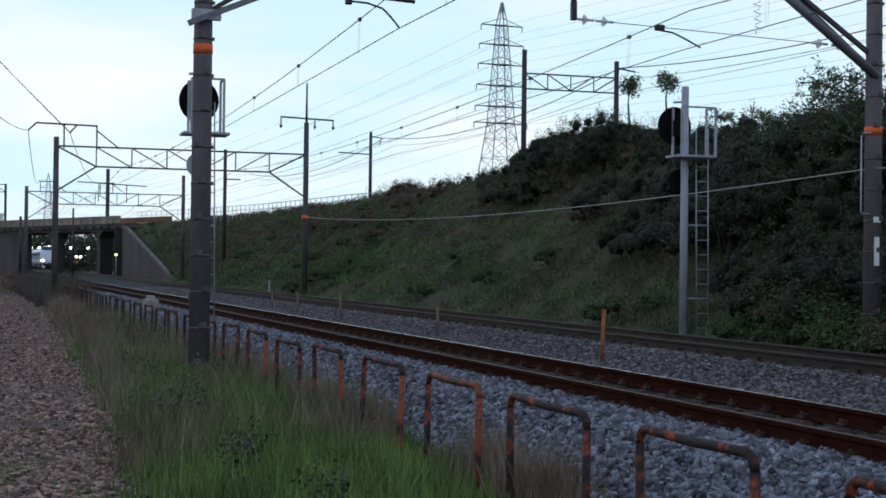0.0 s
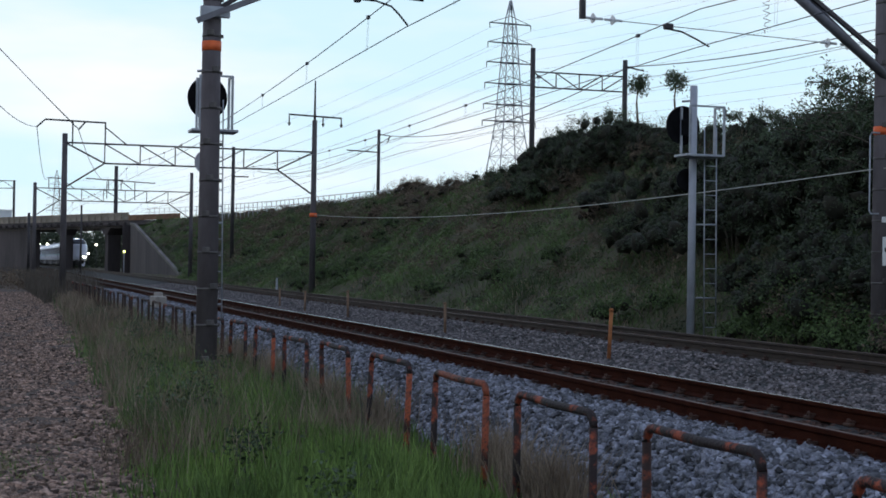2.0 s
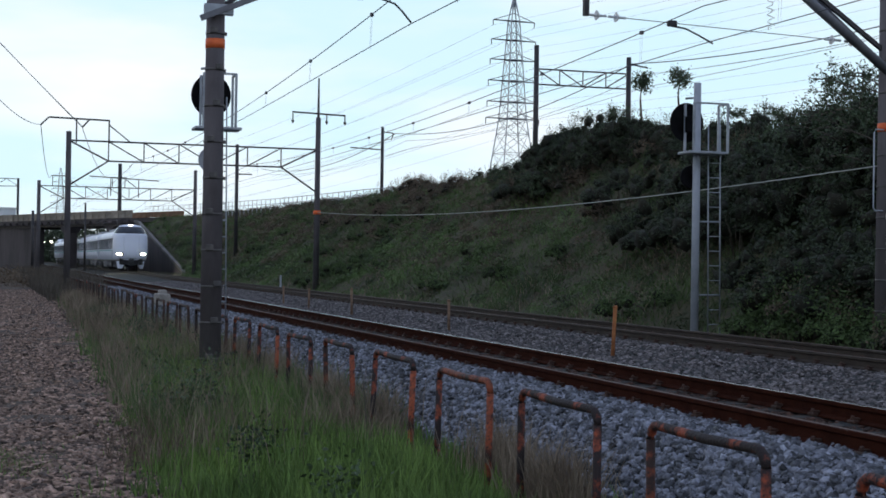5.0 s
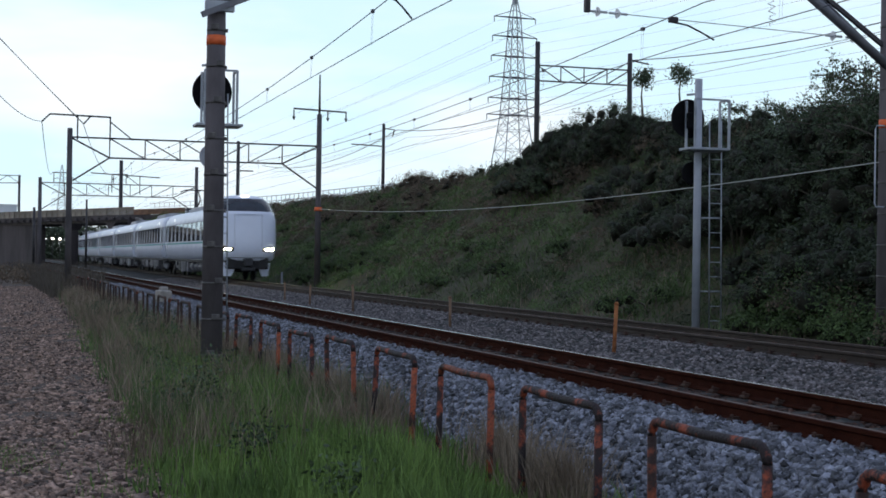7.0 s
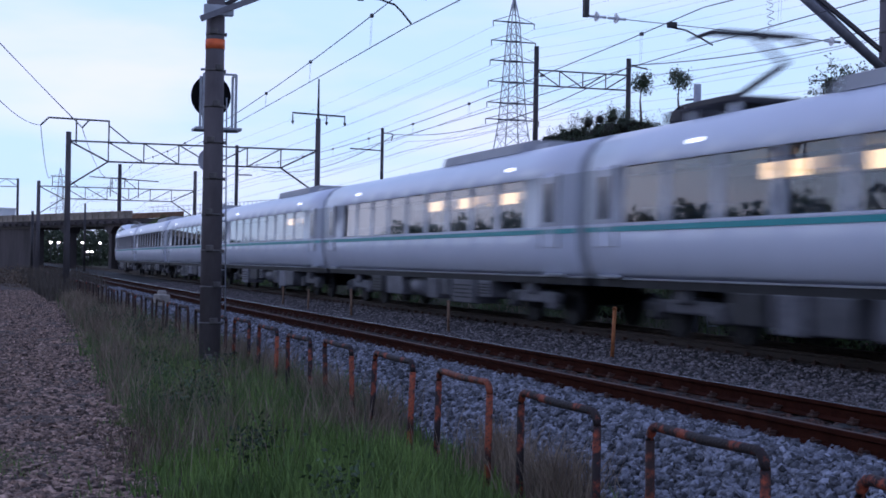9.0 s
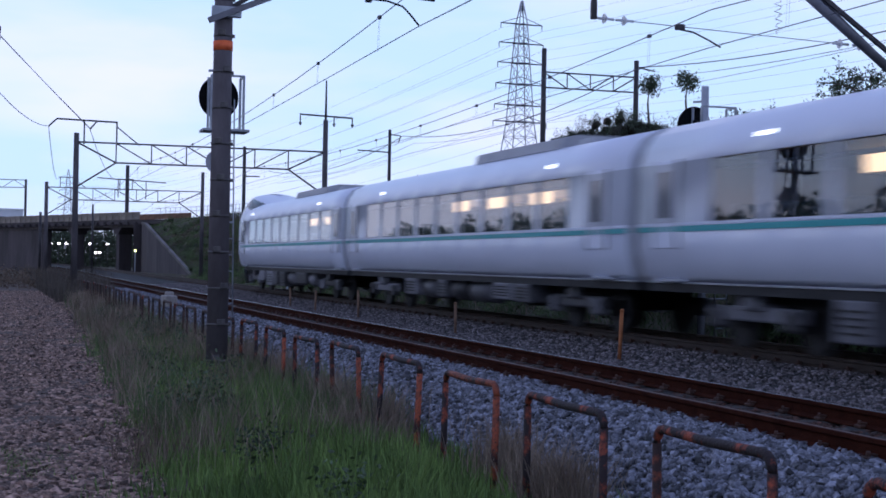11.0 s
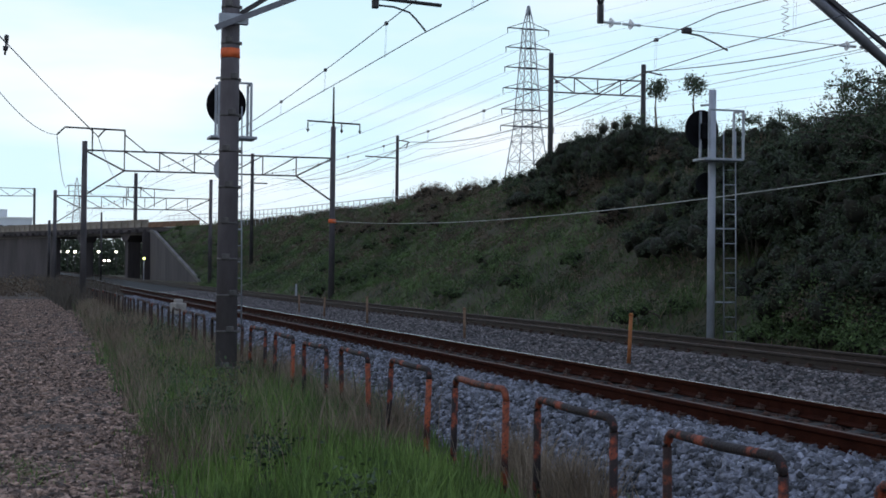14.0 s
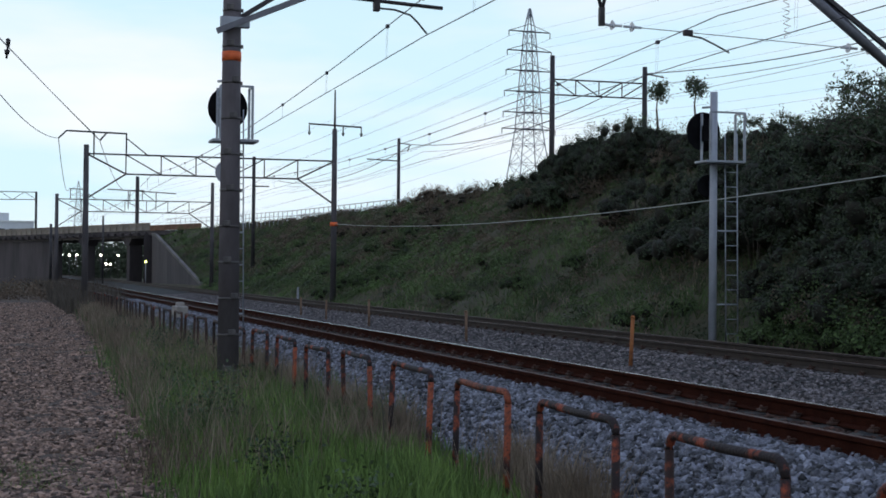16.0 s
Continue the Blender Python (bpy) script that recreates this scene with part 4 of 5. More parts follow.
def pylon(x, y, rz, label):
    top = thing("pylon", pose(x, y, 0, 0, 0, rz), label, "pylon", "lattice pylons")

    def half(z):
        return float(np.interp(z, [-0.7, 19, 27, 45, 49.2], [5.2, 2.9, 1.9, 0.8, 0.12]))
    levels = [-0.7, 6, 12, 17, 21, 24.5, 27.3, 30.3, 34.1, 37.9, 41.5, 45.0, 49.2]
    for sx in (-1, 1):
        for sy in (-1, 1):
            fitting("leg", lambda bm: path_tube(bm, [(sx * half(a), sy * half(a), a) for a in levels], 0.11, 4), M_steel_grey, top)
    for a, b in zip(levels, levels[1:]):
        def web(bm):
            for q in range(4):
                u, v = [((-1, -1), (1, -1)), ((1, -1), (1, 1)), ((1, 1), (-1, 1)), ((-1, 1), (-1, -1))][q]
                pa, pb = (u[0] * half(a), u[1] * half(a), a), (v[0] * half(a), v[1] * half(a), a)
                pc, pd = (u[0] * half(b), u[1] * half(b), b), (v[0] * half(b), v[1] * half(b), b)
                for s, e in ((pa, pd), (pb, pc), (pc, pd)):
                    tube(bm, s, e, 0.055, None, 3)
        fitting("lattice_panel", web, M_steel_grey, top)["kind"] = "stuff"
    for z, w in ARMS:
        for s in (-1, 1):
            fitting("cross_arm", lambda bm: (tube(bm, (0, -0.4, z), (s * w, 0, z), 0.09, None, 4), tube(bm, (0, 0.4, z), (s * w, 0, z), 0.09, None, 4), tube(bm, (0, 0, z + 1.4), (s * w, 0, z), 0.06, None, 4), tube(bm, (s * w, 0, z), (s * w, 0, z - 1.0), 0.10, 0.07, 6)), M_steel_dark, top)
    return top


PA = math.degrees(math.atan2(824 - 251, 40 - 91)) - 90
pylon(91.2, 251.0, PA, "tall grey lattice power pylon with six pairs of arms")
pylon(40.0, 824.0, PA, "distant grey lattice power pylon")
side = Vector((math.cos(radians(PA)), math.sin(radians(PA)), 0))
for z, w in ARMS:
    for s in (-1, 1):
        a = Vector((91.2, 251, z - 1)) + side * s * w
        line("conductor", sagging(a, Vector((40, 824, z - 1)) + side * s * w, 9, 24), 0.019, M_wire, "thin power conductor strung between pylons", "wire", "power conductors")
        line("conductor", sagging(a, Vector((116, -40, z + 1)) + side * s * w, 5, 24), 0.014, M_wire, "thin power conductor strung between pylons", "wire", "power conductors")

# ---- railing along the crest ----
M_railing = mat("railing_paint", (0.40, 0.42, 0.46), (0.52, 0.54, 0.58), 2.0, 0.6, bump=0.05)
rl = thing("railing", pose(0, 0, 0), "pale steel railing along the crest of the embankment", "railing")
def rail_line(y):
    return float(np.interp(y, [84, 120, 150, 170], [23.5, 23.4, 22.0, 18.0])), float(np.interp(y, [84, 92, 120, 150, 170], [5.55, 5.75, 6.2, 6.75, 6.95]))


for low in (0.0, 0.42):
    fitting("rail", lambda bm: path_tube(bm, [(rail_line(y)[0], y, rail_line(y)[1] - low) for y in (84, 92, 106, 120, 135, 150, 170)], 0.03, 6), M_railing, rl)
for k in range(50):
    y = 84 + k * 1.72
    x, z = rail_line(y)
    fitting("post", lambda bm: tube(bm, (x, y, float(land(x, y)) - 0.1), (x, y, z), 0.03, None, 4), M_railing, rl)

# ---- far lights, houses and trees beyond the bridge ----
M_lamp = glow("far_lamp", (1.0, 0.9, 0.75), 9.0)
M_lamp_y = glow("far_yellow_lamp", (0.9, 1.0, 0.25), 5.0)
for k, (x, y, z) in enumerate(((12.7, 300.0, 4.0), (14.2, 300, 4.0), (15.6, 300, 4.0), (20.2, 300, 4.05), (23.6, 300, 4.05), (21.3, 300, 2.3), (22.1, 300, 2.3))):
    top = thing("street_lamp", pose(x - 1.2, y, 0), "distant street lamp with a small bright head", "street lamp", "lamps beyond the bridge")
    fitting("post", lambda bm: tube(bm, (0, 0, -0.72), (0, 0, z - 0.1), 0.06, 0.05, 6), M_steel_dark, top)
    fitting("lamp_head", lambda bm: box(bm, (0, -0.05, z), (0.42, 0.3, 0.3), 0.06), M_lamp, top, "glowing lamp head")
for x, y, z in ((15.2, 160.6, 2.05),):
    top = thing("signal_lamp", pose(x - 0.3, y, 0), "small yellow signal lamp on a thin post", "signal lamp")
    fitting("post", lambda bm: tube(bm, (0, 0, -0.6), (0, 0, z - 0.1), 0.05, None, 6), M_steel_pale, top)
    fitting("lamp", lambda bm: box(bm, (0, -0.03, z), (0.22, 0.15, 0.22), 0.04), M_lamp_y, top, "glowing yellow lamp")
n = 60000
c = np.stack([rng.uniform(-60, 60, n), 330 + rng.uniform(0, 20, n), rng.uniform(-0.7, 1, n)], 1)
c[:, 2] = -0.7 + (8.2 + 2.0 * noise2(c[:, 0], c[:, 1], 0.25)) * rng.random(n)
tagged(leaves("far_woods", c, rng.uniform(0.25, 0.5, n), M_far), "distant dark row of trees beyond the bridge", "trees", "", "stuff")
M_wall_far = mat("far_wall", (0.60, 0.62, 0.66), (0.68, 0.70, 0.74), 0.2, 0.8, bump=0.0)
hs = thing("warehouse", pose(-4.5, 420, 0), "distant pale flat-roofed building beyond the bridge", "building")
fitting("wall", lambda bm: box(bm, (0, 0, 6.5), (26, 14, 14.5)), M_wall_far, hs)
fitting("roof", lambda bm: box(bm, (0, 0, 13.95), (26.4, 14.4, 0.4)), M_white, hs)
fitting("upper_storey", lambda bm: box(bm, (2.0, 0, 15.2), (9.0, 10, 2.1)), M_wall_far, hs)
for k in range(8):
    fitting("window", lambda bm: box(bm, (-11 + k * 3.1, -7.03, 11.5), (2.0, 0.1, 0.9)), M_steel_dark, hs)

# ---- small things along the near track ----
bm = bmesh.new()
box(bm, (0, 0, -0.06), (0.34, 0.8, 0.36), 0.04)
box(bm, (0.05, 0.2, 0.15), (0.24, 0.28, 0.16), 0.05)
blk = tagged(made("concrete_block", bm, mat("block_concrete", (0.24, 0.22, 0.20), (0.36, 0.33, 0.31), 3.0, 0.9)), "pale broken concrete block beside the rails", "concrete block")
blk.matrix_basis = pose(5.15, 44.5, -0.04, 0, 0, 6)
for k, (x, y) in enumerate(((14.5, 74), (14.6, 101))):
    bm = bmesh.new()
    box(bm, (0, 0, 0.35), (0.09, 0.09, 0.9), 0.01)
    tagged(made("boundary_post", bm, M_steel_pale), "short pale post at the foot of the embankment", "post", "boundary posts").matrix_basis = pose(x, y, -0.45)


# ---- plants ----
def scatter(n, x0, x1, y0, y1, power=1.6):
    y = y0 + (y1 - y0) * rng.random(n) ** power
    return rng.uniform(x0, x1, n), y


n = 48000
gx, gy = scatter(n, 0.7, 4.25, 8.5, 36, 1.4)
keep = gx + 0.42 * noise2(gx, gy, 2.2) + 0.15 * rng.normal(size=n) > edge(gy) + 0.1
gx, gy = gx[keep], gy[keep]
h = rng.uniform(0.16, 0.50, len(gx)) * (0.75 + 0.45 * noise2(gx, gy, 1.6)) * np.interp(gx - edge(gy), [0, 0.6, 1.9, 2.6], [0.4, 1.0, 1.15, 0.7])
tagged(blades("grass", gx, gy, land(gx, gy) - 0.02, np.clip(h, 0.08, 0.7), rng.uniform(0.008, 0.018, len(gx)), M_grass, 0.5), "lush green grass growing between yard and barrier", "grass", "", "stuff")
n = 36000
gx, gy = scatter(n, 1.6, 4.35, 15, 95, 1.3)
keep = gx + 0.45 * noise2(gx, gy, 1.2) + 0.15 * rng.normal(size=n) > edge(gy) + 0.1
gx, gy = gx[keep], gy[keep]
h = rng.uniform(0.2, 0.62, len(gx)) * (0.8 + 0.4 * noise2(gx, gy, 0.9))
tagged(blades("grass", gx, gy, land(gx, gy) - 0.02, np.clip(h, 0.1, 0.9), rng.uniform(0.007, 0.016, len(gx)), M_grass2, 0.7), "rank dull green grass along the barrier", "grass", "", "stuff")
n = 5200
gx, gy = scatter(n, 1.5, 4.3, 12, 80, 1.2)
keep = (gx > edge(gy) - 0.1) & (noise2(gx, gy, 0.8) > -0.25)
gx, gy = gx[keep], gy[keep]
tagged(blades("dry_stalks", gx, gy, land(gx, gy) - 0.02, rng.uniform(0.3, 0.8, len(gx)), rng.uniform(0.004, 0.009, len(gx)), M_dry, 0.55), "dry beige stalks standing in the grass", "grass", "", "stuff")
n = 5200
k = rng.integers(0, 16, n)
tx = rng.uniform(3.85, 4.3, 16)[k] + rng.normal(size=n) * 0.10
ty = rng.uniform(9.5, 30, 16)[k] + rng.normal(size=n) * 0.22
tagged(blades("dry_stalks", tx, ty, land(tx, ty) - 0.02, rng.uniform(0.2, 0.62, n), rng.uniform(0.006, 0.012, n), M_dry, 0.6), "feathery beige grass tufts beside the barrier", "grass", "", "stuff")
sx = np.array([3.95, 3.9, 4.1, 4.2, 4.05, 4.3, 3.6, 3.7, 4.4, 3.5, 4.15, 3.3])
sy = np.array([20.1, 16.2, 18.8, 24.5, 27.0, 17.4, 22.0, 31.0, 21.3, 13.5, 35.0, 18.0])
st = blades("dry_stalks", sx, sy, land(sx, sy), rng.uniform(0.8, 1.25, 12), np.full(12, 0.016), M_bark, 0.25)
tagged(st, "tall dark dead weed stalks standing by the barrier", "stalks", "", "stuff")
n = 420
tx, ty = 0.25 + rng.normal(size=n) * 0.22, 13.6 + rng.normal(size=n) * 0.5
tagged(blades("grass", tx, ty, land(tx, ty) - 0.01, rng.uniform(0.03, 0.10, n), rng.uniform(0.006, 0.012, n), M_grass, 1.4), "small tuft of grass growing through the gravel", "grass", "", "stuff")
for name, material, count, spread, text in (("dry_stalks", M_dry, 180, 0.14, "feathery beige grass tufts among the green verge"), ("dry_stalks", M_brush, 45, 0.18, "brown withered weeds among the green verge")):
    ty0 = 13 + 50 * rng.random(count) ** 1.2
    tx0 = edge(ty0) + 0.15 + rng.random(count) * (4.15 - edge(ty0))
    k = np.repeat(np.arange(count), 80)
    tx = tx0[k] + rng.normal(size=len(k)) * spread
    ty = ty0[k] + rng.normal(size=len(k)) * spread * 2.0
    tagged(blades(name, tx, ty, land(tx, ty) - 0.02, rng.uniform(0.25, 0.62, len(k)) * (0.7 + 0.5 * rng.random(count))[k], rng.uniform(0.005, 0.010, len(k)) * np.interp(ty, [13, 45], [1, 2.4]), material, 0.7), text, "grass", "", "stuff")
# weeds: dark leafy clumps in the verge
cs = []
for k in range(26):
    y = float(rng.uniform(10, 45))
    x = float(edge(y)) + rng.uniform(0.4, 2.0)
    r = rng.uniform(0.1, 0.2)
    cs.append(rng.normal(size=(320, 3)) * np.array([r, r, r]) + np.array([x, y, float(land(x, y)) + 0.25]))
c = np.concatenate(cs)
tagged(leaves("weeds", c, rng.uniform(0.015, 0.034, len(c)), M_leaf2), "dark leafy weeds growing in the grass", "weeds", "", "stuff")
# far scrub at the end of the yard
n = 14000
c = np.stack([rng.uniform(-12, 5.2, n), rng.uniform(88, 118, n), np.zeros(n)], 1)
c[:, 2] = YARD + np.clip(0.75 + 0.7 * noise2(c[:, 0], c[:, 1], 0.5), 0.1, 2) * rng.random(n)
tagged(leaves("scrub", c, rng.uniform(0.05, 0.11, n), M_brush), "low brown scrub at the end of the yard", "scrub", "", "stuff")
n = 5000
gx, gy = rng.uniform(2.6, 5.0, n), rng.uniform(62, 130, n)
tagged(blades("dry_stalks", gx, gy, land(gx, gy), rng.uniform(0.4, 1.3, n), rng.uniform(0.02, 0.04, n), M_bark, 0.5), "tall brown weeds along the far end of the barrier", "grass", "", "stuff")

# grass of the slope
n = 110000
gx, gy = scatter(n, 14.3, 24.5, 12, 172, 1.25)
h = rng.uniform(0.08, 0.27, n) * (1.0 + 0.6 * noise2(gx, gy, 0.6))
keep = (gy < 119) | (gx > 16.4)
gx, gy, h = gx[keep], gy[keep], h[keep]
tagged(blades("grass", gx, gy, land(gx, gy), np.clip(h * (1.0 + 0.9 * noise2(gx * 1.3, gy, 0.55) + 0.5 * noise2(gx, gy, 1.7)), 0.08, 0.9), rng.uniform(0.012, 0.030, len(gx)), M_grass2, 1.8), "rough green grass covering the embankment slope", "grass", "", "stuff")
n = 26000
gx, gy = scatter(n, 14.4, 24.5, 14, 118, 1.2)
keep = noise2(gx, gy, 0.33) > 0.22
gx, gy = gx[keep], gy[keep]
tagged(blades("dry_stalks", gx, gy, land(gx, gy), rng.uniform(0.12, 0.42, len(gx)), rng.uniform(0.012, 0.024, len(gx)), M_dry, 1.4), "withered brown grass patches on the embankment slope", "grass", "", "stuff")
# low weeds in cushions over the slope: green below, brown brush higher up
for name, material, count, lo, hi, where, text in (
        ("weeds", M_grass2, 1500, 14.6, 22.5, -0.3, "low green weeds in cushions on the embankment slope"),
        ("weeds", M_leaf, 800, 15.0, 24.0, 0.0, "dark green creeping weeds on the embankment slope"),
        ("brush", M_brush, 1700, 16.6, 24.4, -0.05, "brown withered brush on the upper embankment slope")):
    gx, gy = scatter(count * 2, lo, hi, 22, 150, 1.3)
    keep = (noise2(gx + count, gy, 0.4) > where) & ((gy < 118) | (gx > 17))
    gx, gy = gx[keep][:count], gy[keep][:count]
    rad = rng.uniform(0.18, 0.5, len(gx)) * np.interp(gy, [30, 100], [0.8, 1.35])
    c, d = clumps(np.stack([gx, gy, land(gx, gy) + rad * 0.15], 1), rad, 80, 0.75)
    tagged(facing(name, c, d, rng.uniform(0.02, 0.05, len(c)) * np.interp(c[:, 1], [30, 100], [0.8, 1.6]), material), text, "weeds", "", "stuff")


def bush(r, h, count, material):
    """A bush: stems, dark lumps standing in for shaded inner twigs, and leaves on the shells of many clumps."""
    top = new("bush")
    bm = bmesh.new()
    n = max(9, count // 110)
    mids, rad = [], []
    for k in range(n):
        a, lean = rng.uniform(0, 6.28), rng.random() ** 0.6
        z = h * (0.15 + 0.95 * (1 - lean * lean * 0.7) * rng.uniform(0.45, 1.0))
        e = Vector((math.cos(a) * r * lean, math.sin(a) * r * lean, z))
        if k < 9:
            path_tube(bm, [(0, 0, -0.2), e * 0.45 + Vector((0, 0, h * 0.12)), e * 1.02], 0.02, 5)
        mids.append(tuple(e))
        rad.append(rng.uniform(0.16, 0.30) * (0.7 + 0.35 * r))
    part("stem", bm, M_bark, top)
    mids, rad = np.array(mids), np.array(rad)
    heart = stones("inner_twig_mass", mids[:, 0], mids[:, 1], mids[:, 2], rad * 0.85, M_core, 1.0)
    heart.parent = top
    c, d = clumps(mids, rad, int(count * 1.25) // n, 0.85)
    c = c + rng.normal(size=c.shape) * 0.03
    c[:, 2] = np.maximum(c[:, 2], 0.02)
    part_leaves = facing("foliage", c, d, rng.uniform(0.018, 0.046, len(c)), material)
    part_leaves.parent = top
    heart["kind"] = part_leaves["kind"] = "stuff"
    # loose sprays that stand out of the outline
    k = 26
    tips = mids[rng.integers(0, n, k)] + np.stack([rng.normal(size=k) * 0.25, rng.normal(size=k) * 0.25, rng.uniform(0.15, 0.75, k)], 1)
    m = 24
    u = rng.random((k, m, 1))
    c = (tips[:, None, :] - np.array([0, 0, 0.45]) * (1 - u) + rng.normal(size=(k, m, 3)) * 0.06).reshape(-1, 3)
    spray = leaves("spray", c, rng.uniform(0.02, 0.045, len(c)), material)
    spray.parent = top
    spray["kind"] = "stuff"
    return top


KINDS = [(0.9, 0.9, 2000, M_leaf), (1.3, 1.3, 3000, M_leaf), (1.6, 1.9, 4400, M_leaf), (1.1, 1.6, 2800, M_leaf2), (1.9, 2.3, 5200, M_leaf), (0.7, 0.6, 1100, M_grass2), (0.8, 0.7, 1300, M_brush)]
NAMED = {5: "low light green bush on the embankment", 6: "low brown withered bush on the embankment", 3: "leafy mid-green bush on the embankment"}
models = []
for i, (r, h, c, m) in enumerate(KINDS):
    b = bush(r, h, c, m)
    models.append((tagged(b, NAMED.get(i, "dense dark green bush on the embankment"), "bush", "bushes on the embankment"), [False]))


def plant(kind, x, y, sink=0.15):
    b, used = models[kind]
    m = pose(x, y, float(land(x, y)) - sink, rng.uniform(-8, 8), rng.uniform(-8, 8), rng.uniform(0, 360))
    if not used[0]:
        b.matrix_basis = m
        used[0] = True
    else:
        copy_thing(b, m)


for k in range(92):
    y = 14 + 56 * rng.random()
    low = float(np.interp(y, [14, 26, 34, 45, 60, 72], [15.6, 16.2, 17.4, 19.3, 21.5, 23]))
    x = low + (24.6 - low) * rng.random() ** 0.9
    tall = x > 21 and 50 < y < 57
    plant(int(rng.choice([1, 2, 3] if tall else [0, 1, 3, 1, 0] if x < 21 else [0, 0, 5])), x, y, 0.45 if tall else 0.15 if x < 21 else 0.5)
for k in range(14):
    y = 49 + 8 * rng.random()
    plant(int(rng.choice([1, 2, 3])), rng.uniform(22.0, 24.5), y, 0.4)
for k in range(40):
    y = 22 + 17 * rng.random()
    plant(int(rng.choice([1, 3, 0, 2])), rng.uniform(17.6, 21.3), y, 0.35)
for k in range(24):
    plant(int(rng.choice([0, 1, 0])), rng.uniform(15.6, 18.0), rng.uniform(20, 29), 0.3)
for k in range(20):
    y = rng.uniform(62, 160)
    plant(5, rng.uniform(15.5, 21.8), y)
for k in range(14):
    plant(5, rng.uniform(14.8, 18), rng.uniform(20, 80))
for k in range(5):
    plant(6, 23.2 + 0.3 * k, 80.5 + 0.9 * (k % 3), 0.1)
plant(0, 23.9, 81.2, 0.35)
for k in range(22):
    plant(6, rng.uniform(18.5, 23.5), rng.uniform(38, 95), 0.2)
for k in range(24):
    plant(int(rng.choice([6, 5, 5])), rng.uniform(14.9, 16.2), rng.uniform(18, 27), 0.25)
# the thicket on the crest
for y, x, kind, sink in ((66.0, 23.8, 0, 0.6), (64.0, 23.6, 0, 0.5), (62.5, 23.4, 3, 0.9), (61.0, 23.7, 1, 0.5), (59.5, 23.3, 2, 0.9), (58.0, 23.6, 2, 0.5), (56.6, 23.2, 4, 0.8), (55.2, 23.8, 4, 0.4), (53.8, 23.3, 4, 0.5),
                         (52.4, 23.8, 4, 0.5), (51.0, 23.2, 4, 0.8), (49.6, 23.7, 4, 1.2), (48.2, 23.1, 2, 0.9), (46.8, 23.6, 2, 1.0), (45.4, 23.0, 2, 1.2), (44.0, 23.5, 2, 1.2), (42.4, 22.8, 1, 0.8),
                         (40.8, 23.3, 2, 1.3), (39.2, 22.6, 1, 0.8), (37.6, 23.0, 2, 1.4), (36.0, 22.3, 2, 1.3), (34.4, 22.6, 2, 1.3), (32.8, 21.8, 2, 1.0), (31.2, 21.2, 2, 0.8), (29.6, 20.6, 2, 0.8), (28.2, 19.8, 2, 0.8)):
    plant(kind, x, y, sink)


def tree(x, y, z0, height, spread, crown, size, label, arcs=7, clump=0.35, low=0.45, twigs=5):
    """A tapered trunk, arching limbs with twigs, and leaves along the twigs."""
    top = thing("tree", pose(x, y, z0), label, "tree", "trees on the embankment")
    bm = bmesh.new()
    line_up = [Vector((0, 0, -0.3)), Vector((0.05, 0.02, height * 0.35)), Vector((-0.04, 0.05, height * 0.7)), Vector((0.02, 0, height))]
    r0 = 0.05 + height * 0.006
    for i in range(3):
        tube(bm, line_up[i], line_up[i + 1], r0 * (1 - 0.3 * i), r0 * (0.7 - 0.3 * i) + 0.008, 8)
    part("trunk", bm, M_bark, top)
    cs = []
    each = max(4, crown // (arcs * twigs))
    for k in range(arcs):
        a = 6.28 * k / arcs + rng.uniform(-0.4, 0.4)
        h0 = height * rng.uniform(low, 0.97)
        L = spread * rng.uniform(0.6, 1.0)
        pts = [Vector((math.cos(a) * L * u, math.sin(a) * L * u, h0 + L * (0.75 * u - 0.45 * u * u))) for u in (0, 0.25, 0.5, 0.75, 1.0)]
        bm = bmesh.new()
        path_tube(bm, pts, 0.014, 5)
        for t in range(twigs):
            u = 0.25 + 0.75 * (t + 1) / twigs
            i = min(3, int(u * 4))
            p = pts[i].lerp(pts[i + 1], min(1.0, u * 4 - i))
            e = p + Vector((math.cos(a) * 0.25, math.sin(a) * 0.25, 0.12)) * L * 0.5 + Vector(rng.normal(size=3)) * L * 0.14
            path_tube(bm, [p, p.lerp(e, 0.5) + Vector((0, 0, 0.02)), e], 0.005, 4)
            q = rng.random((each, 1)) ** 0.7
            cs.append(np.array(p) + (np.array(e) - np.array(p)) * q + rng.normal(size=(each, 3)) * clump * 0.5)
        part("limb", bm, M_bark, top)
    c = np.concatenate(cs)
    f = facing("crown", c, np.tile(np.array([0.0, 0.0, 0.5]), (len(c), 1)), rng.uniform(size * 0.5, size, len(c)), M_leaf2)
    f.parent = top
    return top


for x, y, hh, cr in ((20.0, 30.6, 3.0, 1500), (20.6, 31.9, 1.6, 900), (19.2, 29.9, 2.3, 1500), (19.9, 28.9, 3.3, 2200), (18.6, 27.6, 2.9, 2400)):
    tree(x, y, float(land(x, y)), hh, 1.7, cr, 0.062, "leafy tree with arching thin branches on the embankment", 12, 0.13, 0.3, 7)
for x, y, hh in ((22.6, 38.5, 0.9), (23.2, 42.0, 0.8), (22.3, 35.0, 1.1), (23.5, 46.5, 0.9), (23.4, 54.5, 2.0), (23.0, 51.5, 1.9), (23.9, 58.0, 1.4), (24.0, 61.5, 1.0), (22.8, 56.3, 1.7)):
    tree(x, y, float(land(x, y)), hh, 1.1, 1000, 0.055, "young bushy tree with thin arching shoots", 9, 0.15, 0.3)
